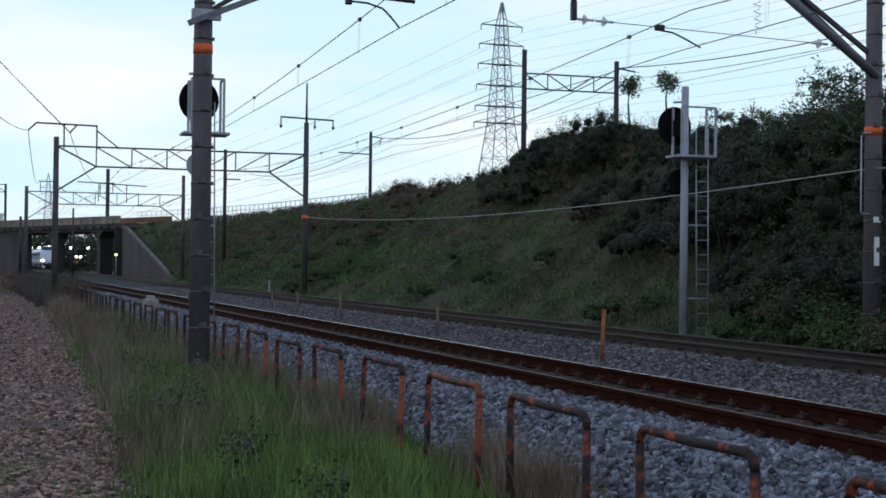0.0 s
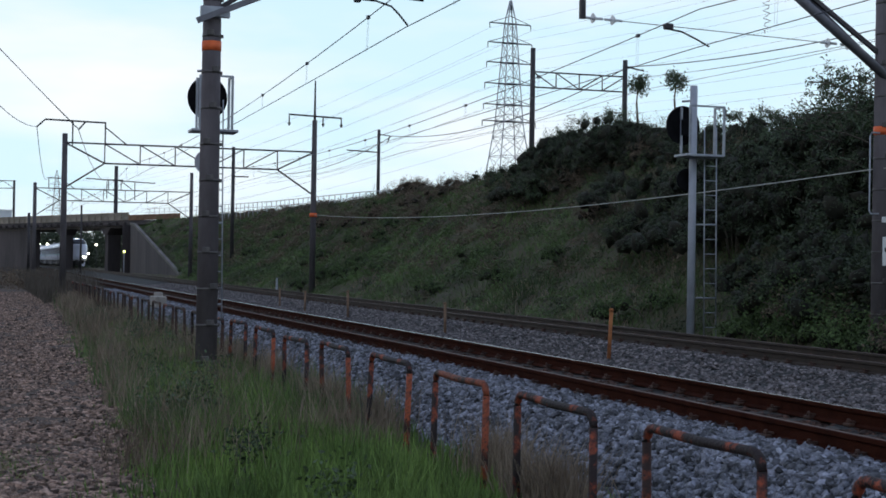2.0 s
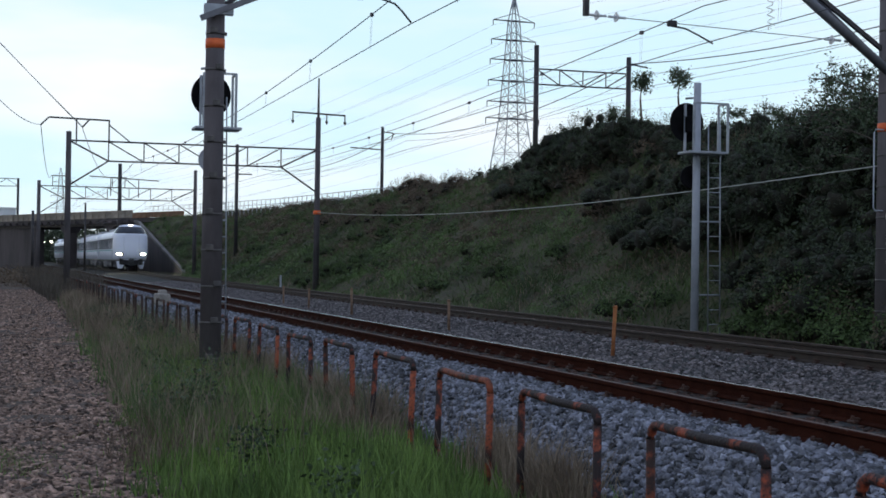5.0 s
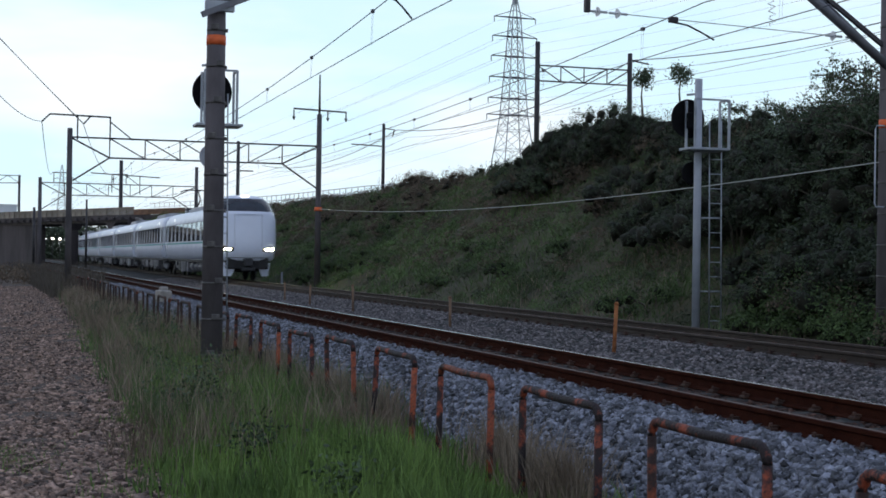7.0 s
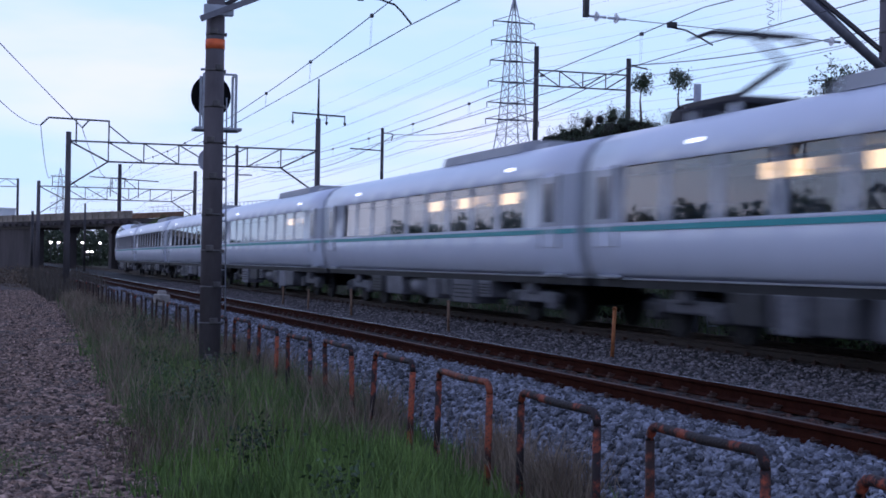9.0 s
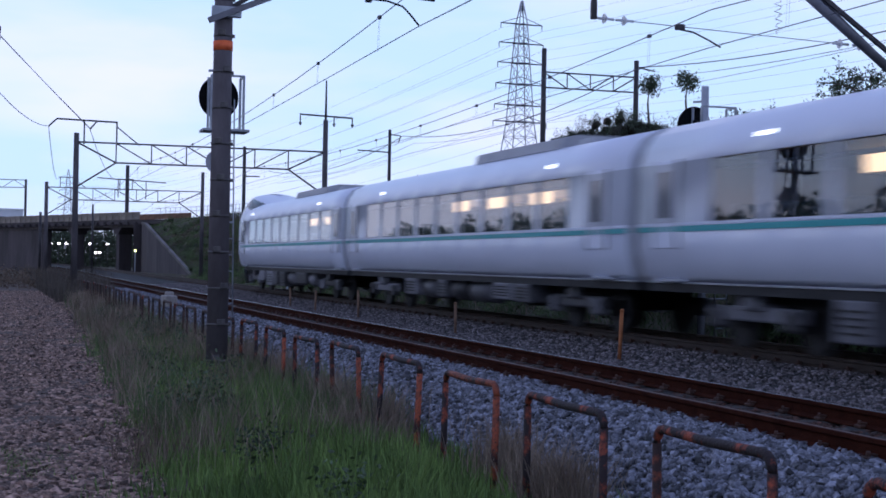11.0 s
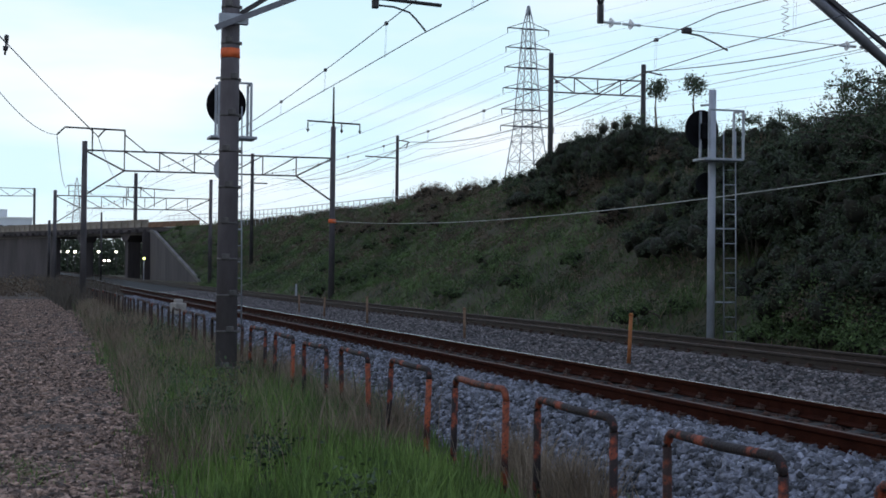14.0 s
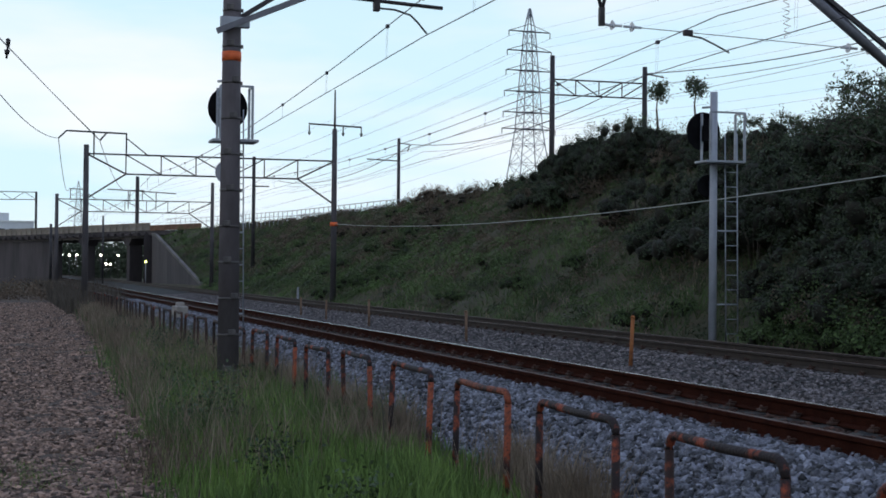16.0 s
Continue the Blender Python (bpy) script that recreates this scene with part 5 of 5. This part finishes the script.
for x, y, top_z in ((23.9, 51.4, 8.6), (24.6, 49.6, 8.55)):
    z0 = float(land(x, y))
    tree(x, y, z0, top_z - z0 - 0.15, 0.36, 900, 0.07, "slender tree with a small tufted crown", 10, 0.24, 0.80)

# trees along the far side of the yard, mirrored in the carriage windows
yard_tree = tree(-17.0, 40.0, YARD, 5.2, 3.6, 2600, 0.13, "broad thinly leaved tree along the edge of the yard", 16, 0.5, 0.3, 6)
yard_tree["group"] = "trees along the yard"
for k in range(17):
    copy_thing(yard_tree, pose(-17.0 - 5 * rng.random() - (7 if k % 2 else 0), -60 + 12.0 * k + rng.uniform(-2, 2), YARD, 0, 0, rng.uniform(0, 360)))

# added out of view: a leaf wall that keeps low sky light off the train
n = 60000
c = np.stack([rng.uniform(-30, -25, n), rng.uniform(-110, 170, n), np.zeros(n)], 1)
c[:, 2] = YARD + (7.5 + 1.6 * noise2(c[:, 1], c[:, 0], 0.3)) * rng.random(n)
tagged(leaves("tree_belt", c, rng.uniform(0.22, 0.42, n), M_leaf2), "unseen belt of dark leaves added to block low sky light", "trees", "", "stuff")

# ---- the train ----
T_L = 20.4
SECTION = [(1.21, 0.93), (1.34, 1.03), (1.435, 1.40), (1.455, 1.84), (1.43, 2.77), (1.37, 3.02), (1.20, 3.27), (0.90, 3.43), (0.45, 3.53), (0, 3.56)]
M_body = mat("train_white_paint", (0.675, 0.705, 0.83), (0.735, 0.765, 0.89), 0.5, 0.28, bump=0.015, fine=20)
M_greyband = mat("train_grey_band", (0.43, 0.45, 0.52), (0.50, 0.52, 0.59), 0.5, 0.25, bump=0.015, fine=20)
M_teal = mat("teal_stripe", (0.02, 0.30, 0.33), (0.03, 0.36, 0.39), 2.0, 0.35, bump=0.0)
M_under = mat("underfloor_dark", (0.010, 0.010, 0.012), (0.024, 0.024, 0.028), 3.0, 0.7, bump=0.2)
M_ubox = mat("underfloor_grey", (0.06, 0.06, 0.072), (0.15, 0.15, 0.175), 3.0, 0.6, bump=0.15, piece=-0.75)
M_roofgrey = mat("roof_grey", (0.30, 0.31, 0.34), (0.38, 0.39, 0.42), 1.5, 0.6, bump=0.1)
M_inside = mat("interior_panel", (0.15, 0.142, 0.135), (0.20, 0.19, 0.18), 2.0, 0.7, bump=0.05)
M_seat = mat("seat_cloth", (0.10, 0.16, 0.20), (0.16, 0.23, 0.28), 4.0, 0.9, bump=0.1)
M_cabin = glow("cabin_light", (1.0, 0.60, 0.24), 3.6)
M_sign = glow("sign_light", (0.95, 1.0, 1.0), 3.0)
M_headlamp = glow("headlamp", (1.0, 0.93, 0.55), 400.0)
M_toplamp = glow("top_lamp", (1.0, 0.96, 0.86), 6.0)
M_glass = bpy.data.materials.new("train_glass")
M_glass.use_nodes = True
gb = M_glass.node_tree.nodes["Principled BSDF"]
gb.inputs["Base Color"].default_value = (0.49, 0.56, 0.65, 1)
gb.inputs["Roughness"].default_value = 0.02
gb.inputs["Transmission Weight"].default_value = 1.0
gb.inputs["IOR"].default_value = 1.5
M_screen = mat("windscreen_glass", (0.012, 0.014, 0.02), (0.03, 0.034, 0.045), 1.0, 0.06, bump=0.0)


def strips(bm, outline, ys, skip=None, mat_of=None):
    """A shell over an outline (x, z) along the stations ys; skip(i, j) leaves a hole."""
    grid = [[bm.verts.new((x, y, z)) for x, z in outline] for y in ys]
    for j in range(len(ys) - 1):
        for i in range(len(outline) - 1):
            if skip and skip(i, j):
                continue
            f = bm.faces.new((grid[j][i], grid[j + 1][i], grid[j + 1][i + 1], grid[j][i + 1]))
            f.smooth = True
            if mat_of:
                f.material_index = mat_of(i, j)


FULL = SECTION + [(-x, z) for x, z in SECTION[-2::-1]]
SIDE_SEG = (3, len(FULL) - 5)  # the strip that holds the windows, on both sides


def plan(phi, R=1.7, w=1.455, p=3.0):
    """The nose seen from above: the front lies at y = 0."""
    c, s = abs(math.cos(phi)) ** (2 / p), abs(math.sin(phi)) ** (2 / p)
    return math.copysign(w * c, math.cos(phi)), R - R * s


def nose_at(phi, z, out=0.0):
    x, y = plan(phi)
    k = float(np.interp(z, [0.2, 0.93, 1.0, 1.45, 1.84, 2.77, 3.02, 3.14], [0.80, 0.86, 0.93, 0.985, 1, 0.983, 0.945, 0.90]))
    lean = float(np.interp(z, [0.2, 0.93, 1.15, 1.5, 2.0, 3.0, 3.14], [0.35, 0.22, 0.06, 0.0, 0.04, 0.2, 0.28]))
    u = 1 - y / 1.7
    x2, y2 = x * k, y + lean * u
    n = Vector((math.cos(phi) * 0.9, -math.sin(phi), 0)).normalized()
    return Vector((x2, y2, z)) + n * out


def patch(bm, p0, p1, z0, z1, out, n=8, m=3, thick=0.02):
    """A piece laid on the nose."""
    for o, flip in ((out, False), (out - thick, True)):
        g = [[bm.verts.new(nose_at(p0 + (p1 - p0) * i / n, z0 + (z1 - z0) * j / m, o)) for i in range(n + 1)] for j in range(m + 1)]
        for j in range(m):
            for i in range(n):
                q = (g[j][i], g[j][i + 1], g[j + 1][i + 1], g[j + 1][i])
                bm.faces.new(q[::-1] if flip else q).smooth = True
    bmesh.ops.recalc_face_normals(bm, faces=bm.faces)


def bogie(parent, y):
    b = fitting("bogie", lambda bm: (box(bm, (0.98, y, 0.52), (0.16, 2.5, 0.22), 0.04), box(bm, (-0.98, y, 0.52), (0.16, 2.5, 0.22), 0.04), box(bm, (0, y, 0.55), (2.0, 0.5, 0.25), 0.04), box(bm, (1.06, y, 0.72), (0.2, 0.5, 0.3), 0.05), box(bm, (-1.06, y, 0.72), (0.2, 0.5, 0.3), 0.05)), M_ubox, parent, "dark grey bogie frame")
    for dy in (-1.05, 1.05):
        for s in (-1, 1):
            fitting("wheel", lambda bm: (tube(bm, (s * 0.535, y + dy, 0.43), (s * 0.66, y + dy, 0.43), 0.43, 0.43, 28), tube(bm, (s * 0.66, y + dy, 0.43), (s * 0.70, y + dy, 0.43), 0.16, 0.14, 16)), M_under, b, "steel wheel")
            fitting("axle_box", lambda bm: box(bm, (s * 1.03, y + dy, 0.45), (0.22, 0.34, 0.30), 0.05), M_ubox, b)
    return b


def carriage(index):
    first, last = index == 0, index == 5
    top = thing("train_carriage", pose(FAR, 0, 0), "leading white express carriage with cab, teal stripe and headlamps" if first else "rear white express carriage with cab and teal stripe" if last else "white express train carriage with teal stripe and lit windows", "train carriage", "carriages of the train")
    y0, y1 = (1.7 if first else 0.22), (T_L - 1.7 if last else T_L - 0.22)
    w0 = 3.8 if first else 1.9 if last else 2.85
    pitch, wide = 1.68, 1.44
    panes = [(w0 + pitch * k, w0 + pitch * k + wide) for k in range(9)]
    ys = sorted([y0, y1] + [v for p in panes for v in p])
    holes = {ys.index(a) for a, b in panes}
    bm = bmesh.new()
    strips(bm, FULL, ys, lambda i, j: i in SIDE_SEG and j in holes, lambda i, j: 1 if i in SIDE_SEG else 0)
    body = part("body", bm, [M_body, M_greyband], top, "white body shell with grey window band")
    sol = body.modifiers.new("thickness", "SOLIDIFY")
    sol.thickness, sol.offset = 0.05, -1
    for a, b in panes:
        for s in (-1, 1):
            bm = bmesh.new()
            z0, z1 = 1.86, 2.75
            x0, x1 = 1.438 - 0.0, 1.415
            v = [bm.verts.new((s * x, y, z)) for x, y, z in ((x0, a, z0), (x0, b, z0), (x1, b, z1), (x1, a, z1), (x0 - 0.012, a, z0), (x0 - 0.012, b, z0), (x1 - 0.012, b, z1), (x1 - 0.012, a, z1))]
            for q in ((0, 1, 2, 3), (7, 6, 5, 4), (0, 4, 5, 1), (1, 5, 6, 2), (2, 6, 7, 3), (3, 7, 4, 0)):
                bm.faces.new([v[i] for i in q])
            bmesh.ops.recalc_face_normals(bm, faces=bm.faces)
            part("window_pane", bm, M_glass, top)
    for s in (-1, 1):
        fitting("teal_stripe", lambda bm: box(bm, (s * 1.458, (y0 + y1) / 2, 1.75), (0.008, y1 - y0, 0.085)), M_teal, top, "teal stripe below the windows")
        fitting("white_line", lambda bm: box(bm, (s * 1.458, (y0 + y1) / 2, 1.825), (0.01, y1 - y0, 0.04)), M_body, top)
        fitting("skirt_rail", lambda bm: box(bm, (s * 1.25, (y0 + y1) / 2, 0.935), (0.05, y1 - y0, 0.03)), M_steel_grey, top)
        for yd in ([2.2, 19.4] if first else [1.05, T_L - 2.2] if last else [1.5, T_L - 1.2]):
            d = fitting("door", lambda bm: box(bm, (s * 1.447, yd, 2.13), (0.03, 0.82, 1.34), 0.01), M_body, top, "white sliding door")
            fitting("door_band", lambda bm: box(bm, (s * 1.4585, yd, 2.30), (0.03, 0.80, 0.90), 0.005), M_greyband, d, "grey band across the door")
            fitting("door_window", lambda bm: box(bm, (s * 1.464, yd, 2.28), (0.03, 0.34, 0.72), 0.01), M_screen, d, "dark door window")
            for dy in (-0.43, 0.43):
                fitting("door_gap", lambda bm: box(bm, (s * 1.450, yd + dy, 2.13), (0.03, 0.025, 1.36)), M_under, d)
            fitting("door_step", lambda bm: box(bm, (s * 1.30, yd, 0.97), (0.14, 0.9, 0.05), 0.01), M_steel_pale, top)
        for yl in (3.9, 16.3):
            fitting("side_sign", lambda bm: box(bm, (s * 1.352, yl, 2.985), (0.05, 0.34, 0.13), 0.01), M_sign, top, "lit white side sign")
    # inside
    fitting("floor_panel", lambda bm: box(bm, (0, (y0 + y1) / 2, 1.12), (2.6, y1 - y0 - 0.2, 0.06)), M_inside, top)
    fitting("ceiling_panel", lambda bm: box(bm, (0, (y0 + y1) / 2, 2.98), (2.2, y1 - y0 - 0.2, 0.04)), M_inside, top)
    for s in (-1, 1):
        fitting("luggage_rack", lambda bm: box(bm, (s * 1.2, w0 + 7.4, 2.62), (0.3, 14.8, 0.03)), M_inside, top)
    for k in range(5):
        fitting("cabin_lamp", lambda bm: box(bm, (1.02, w0 + 1.6 + 3.1 * k, 2.78), (0.05, 1.35, 0.30), 0.01), M_cabin, top, "warm glowing lamp strip above the windows")
    for k in range(15):
        for s in (-1, 1):
            fitting("seat", lambda bm: (box(bm, (s * 0.85, w0 + 0.6 + k * 0.98, 1.66), (0.95, 0.14, 0.86), 0.05), box(bm, (s * 0.85, w0 + 0.35 + k * 0.98, 1.4), (0.95, 0.45, 0.14), 0.04)), M_seat, top)
    # ends, couplings
    for y in ([T_L - 0.2] if first else [0.2] if last else [0.2, T_L - 0.2]):
        fitting("end_wall", lambda bm: prism(bm, [(x * 0.985, z) for x, z in FULL], "y", y - 0.02, y + 0.02), M_greyband, top)
        s = 1 if y > 5 else -1
        fitting("gangway", lambda bm: [prism(bm, [(x * k, 0.93 + (z - 0.93) * k2) for x, z in FULL], "y", min(y + s * a, y + s * b), max(y + s * a, y + s * b)) for k, k2, a, b in ((0.93, 0.965, 0.02, 0.06), (0.88, 0.94, 0.06, 0.12), (0.93, 0.965, 0.12, 0.16), (0.88, 0.94, 0.16, 0.2))], M_roofgrey, top, "grey folded gangway bellows")
    # below the floor
    fitting("underframe", lambda bm: box(bm, (0, (y0 + y1) / 2, 0.86), (2.5, y1 - y0, 0.14)), M_under, top)
    # dark box added along the middle to stop light showing through underneath
    fitting("underfloor_light_block", lambda bm: box(bm, (0, T_L / 2, 0.60), (1.3, T_L - 5.0, 0.42), 0.03), M_under, top)
    for y in (3.3, T_L - 3.3):
        bogie(top, y)
    rnd = random.Random(index + 3)
    y = 5.3
    while y < T_L - 5.8:
        L = rnd.uniform(0.5, 1.7)
        hh = rnd.uniform(0.34, 0.56)
        for s in (-1, 1):
            if rnd.random() < 0.3:
                fitting("equipment_tank", lambda bm: tube(bm, (s * 0.95, y, 0.58), (s * 0.95, y + L, 0.58), 0.24, None, 16), M_ubox, top)
            else:
                bx = fitting("equipment_box", lambda bm: box(bm, (s * 0.95, y + L / 2, 0.80 - hh / 2), (0.62, L, hh), 0.03), M_ubox, top)
                if rnd.random() < 0.5:
                    fitting("grille", lambda bm: [box(bm, (s * 1.265, y + L / 2, 0.80 - hh * q), (0.02, L * 0.7, 0.03)) for q in (0.25, 0.42, 0.59, 0.76)], M_under, bx)
        y += L + rnd.uniform(0.15, 0.5)
    # roof
    ra = 8.0 if first else 4.5
    fitting("roof_unit", lambda bm: prism(bm, [(-0.95, 3.42), (-0.9, 3.62), (-0.6, 3.70), (0.6, 3.70), (0.9, 3.62), (0.95, 3.42)], "y", ra, ra + 5.2), M_roofgrey, top, "low grey roof unit")
    fitting("roof_unit_end", lambda bm: prism(bm, [(-0.7, 3.45), (-0.6, 3.60), (0.6, 3.60), (0.7, 3.45)], "y", ra - 0.8, ra), M_roofgrey, top)
    if first:
        pantograph(top, 17.0)
    if first or last:
        cab(top, last)
    return top


def pantograph(parent, y):
    p = fitting("pantograph", lambda bm: (box(bm, (0, y + 0.4, 3.72), (1.3, 1.6, 0.10), 0.02), tube(bm, (0, y + 1.0, 3.75), (0, y - 0.9, 4.2), 0.06, 0.045, 8), tube(bm, (0, y - 0.9, 4.2), (0, y + 0.1, 4.76), 0.045, 0.035, 8)), M_steel_dark, parent, "raised single-arm pantograph")
    for s in (-1, 1):
        for dy in (-0.3, 1.1):
            fitting("insulator", lambda bm: tube(bm, (s * 0.5, y + dy, 3.5), (s * 0.5, y + dy, 3.70), 0.08, 0.06, 10), M_porcelain, p)
        fitting("collector_bar", lambda bm: path_tube(bm, [(-0.95, y + 0.1 + s * 0.16, 4.68), (-0.72, y + 0.1 + s * 0.16, 4.78), (0.72, y + 0.1 + s * 0.16, 4.78), (0.95, y + 0.1 + s * 0.16, 4.68)], 0.03, 6), M_steel_dark, p)
    fitting("roof_gear", lambda bm: box(bm, (0, y + 2.0, 3.66), (0.8, 0.5, 0.2), 0.03), M_steel_dark, p)
    fitting("arrester", lambda bm: tube(bm, (0.3, y - 1.6, 3.5), (0.3, y - 1.6, 3.85), 0.08, 0.06, 10), M_steel_dark, p)


def cab(parent, rear):
    """The rounded front with its raised windscreen; at the rear it is turned about."""
    flip = pose(0, T_L, 0, 0, 0, 180) if rear else pose(0, 0, 0)

    def add(name, bm, material, label="", under=None):
        ob = part(name, bm, material, under or parent, label)
        ob.data.transform(flip)
        return ob
    bm = bmesh.new()
    zs = [0.93, 0.97, 1.05, 1.2, 1.45, 1.84, 2.3, 2.77, 2.9, 3.02, 3.14]
    N = 44
    g = [[bm.verts.new(nose_at(math.pi * i / N, z)) for i in range(N + 1)] for z in zs]
    for j in range(len(zs) - 1):
        for i in range(N):
            bm.faces.new((g[j][i], g[j][i + 1], g[j + 1][i + 1], g[j + 1][i])).smooth = True
    bmesh.ops.recalc_face_normals(bm, faces=bm.faces)
    add("nose", bm, M_body, "rounded white front")
    # shell of the raised cab: rings that shrink towards the top
    bm = bmesh.new()
    rings = []
    N = 48
    LAY = [(3.02, 1.40, 0.15, 3.6), (3.12, 1.37, 0.2, 3.8), (3.16, 1.355, 0.24, 4.0), (3.38, 1.28, 0.45, 4.5), (3.60, 1.14, 0.78, 4.7), (3.76, 0.98, 1.05, 4.8), (3.83, 0.88, 1.2, 4.7), (3.90, 0.6, 1.6, 4.3), (3.94, 0.3, 2.0, 3.6), (3.95, 0.05, 2.5, 2.8)]
    for z, w, ya, yb in LAY:
        row = []
        for i in range(N):
            a = 2 * math.pi * i / N
            c, s = math.cos(a), math.sin(a)
            x = math.copysign(abs(c) ** 0.75, c) * w
            mid = 1.9
            y = mid - (mid - ya) * abs(s) ** 0.75 if s > 0 else mid + (yb - mid) * abs(s) ** 0.9
            row.append(bm.verts.new((x, y, z - (0.42 * max(0, (y - 1.9) / 2.8) if s < 0 else 0))))
        rings.append(row)
    for j in range(len(LAY) - 1):
        for i in range(N):
            f = bm.faces.new((rings[j][i], rings[j][(i + 1) % N], rings[j + 1][(i + 1) % N], rings[j + 1][i]))
            f.smooth = True
            a = 2 * math.pi * (i + 0.5) / N
            if 2 <= j <= 4 and math.sin(a) > (-0.05 if j == 2 else -0.62):
                f.material_index = 1
    bm.faces.new(rings[-1])
    bmesh.ops.recalc_face_normals(bm, faces=bm.faces)
    shell = add("cab_roof", bm, [M_body, M_screen], "raised white cab roof with dark wraparound windscreen")
    bm = bmesh.new()
    for s in (-1, 1):
        tube(bm, (s * 0.45, 0.5, 3.2), (s * 0.12, 0.85, 3.48), 0.012, None, 6)
    add("wiper", bm, M_under, "black wipers", shell)
    for s in (-1, 1):
        bm = bmesh.new()
        c = math.acos((0.70 / 1.455) ** 1.5), math.acos((1.22 / 1.455) ** 1.5)
        p0, p1 = (c if s > 0 else (math.pi - c[0], math.pi - c[1]))
        patch(bm, p0 - (p1 - p0) * 0.05, p1 + (p1 - p0) * 0.1, 1.34, 1.52, 0.006, 8, 2)
        hl = add("headlamp_housing", bm, M_under, "dark headlamp housing")
        bm = bmesh.new()
        patch(bm, p0 + (p1 - p0) * 0.16, p0 + (p1 - p0) * 0.92, 1.392, 1.472, 0.016, 8, 2)
        add("headlamp", bm, M_under if rear else M_headlamp, "tail lamp lens" if rear else "bright headlamp", hl)
        bm = bmesh.new()
        box(bm, (s * 0.10, 1.30, 3.88), (0.15, 0.12, 0.08), 0.02)
        add("top_lamp", bm, M_under if rear else M_toplamp, "lamp above the windscreen" if rear else "bright lamp above the windscreen")
        bm = bmesh.new()
        a = [math.acos((v / 1.455) ** 1.5) for v in (0.42, 1.40)]
        q0, q1 = (a if s > 0 else [math.pi - v for v in a])
        for o in (-0.02, -0.05):
            g = [[bm.verts.new(nose_at(q0 + (q1 - q0) * (0.32 * (1 - v / 3) + (1 - 0.12 * (1 - v / 3) - 0.32 * (1 - v / 3)) * u / 10), 0.22 + 0.62 * v / 3, o)) for u in range(11)] for v in range(4)]
            for v in range(3):
                for u in range(10):
                    bm.faces.new((g[v][u], g[v][u + 1], g[v + 1][u + 1], g[v + 1][u])).smooth = True
        add("snow_plough", bm, M_body, "white plough plate below the front")
        bm = bmesh.new()
        x = s * 0.62
        tube(bm, (x, 0.055, 1.6), (x, 0.20, 3.0), 0.012, None, 6)
        add("door_edge", bm, M_greyband, "edge of the front gangway door")
    bm = bmesh.new()
    box(bm, (0, 0.85, 0.8), (1.9, 1.2, 0.5), 0.05)
    add("front_frame", bm, M_under)
    bm = bmesh.new()
    box(bm, (0, 0.15, 0.86), (0.42, 0.5, 0.36), 0.05)
    box(bm, (0, 0.1, 0.55), (0.6, 0.25, 0.16), 0.03)
    tube(bm, (0, -0.12, 0.86), (0, 0.2, 0.86), 0.16, 0.18, 14)
    add("coupler", bm, M_ubox, "grey coupler below the front")
    bm = bmesh.new()
    patch(bm, 0.9, math.pi - 0.9, 1.05, 1.07, 0.004, 14, 1, 0.01)
    add("front_seam", bm, M_under)


CARS = [carriage(i) for i in range(6)]


def motions():
    """The train comes from under the bridge, passes and leaves."""
    head = [(0.0, 253.0), (1.5, 214.5), (3.0, 177.0), (3.5, 165.0), (4.2, 148.0), (5.3, 117.0), (6.5, 81.0), (7.0, 66.0), (7.5, 51.0), (8.0, 35.1), (8.5, 19.15), (9.0, 3.4), (10.0, -27.9), (11.5, -75.2), (12.0, -90.4), (12.5, -106.0), (13.5, -137.0), (16.0, -214.0)]
    for i, car in enumerate(CARS):
        rows = []
        for t, y in head:
            a = y + i * T_L
            x0, x1 = FAR + float(bend(a)), FAR + float(bend(a + T_L))
            rows.append((t, pose(x0, a, 0, 0, 0, math.degrees(math.atan2(x0 - x1, T_L)))))
        walk(car, rows)


motions()
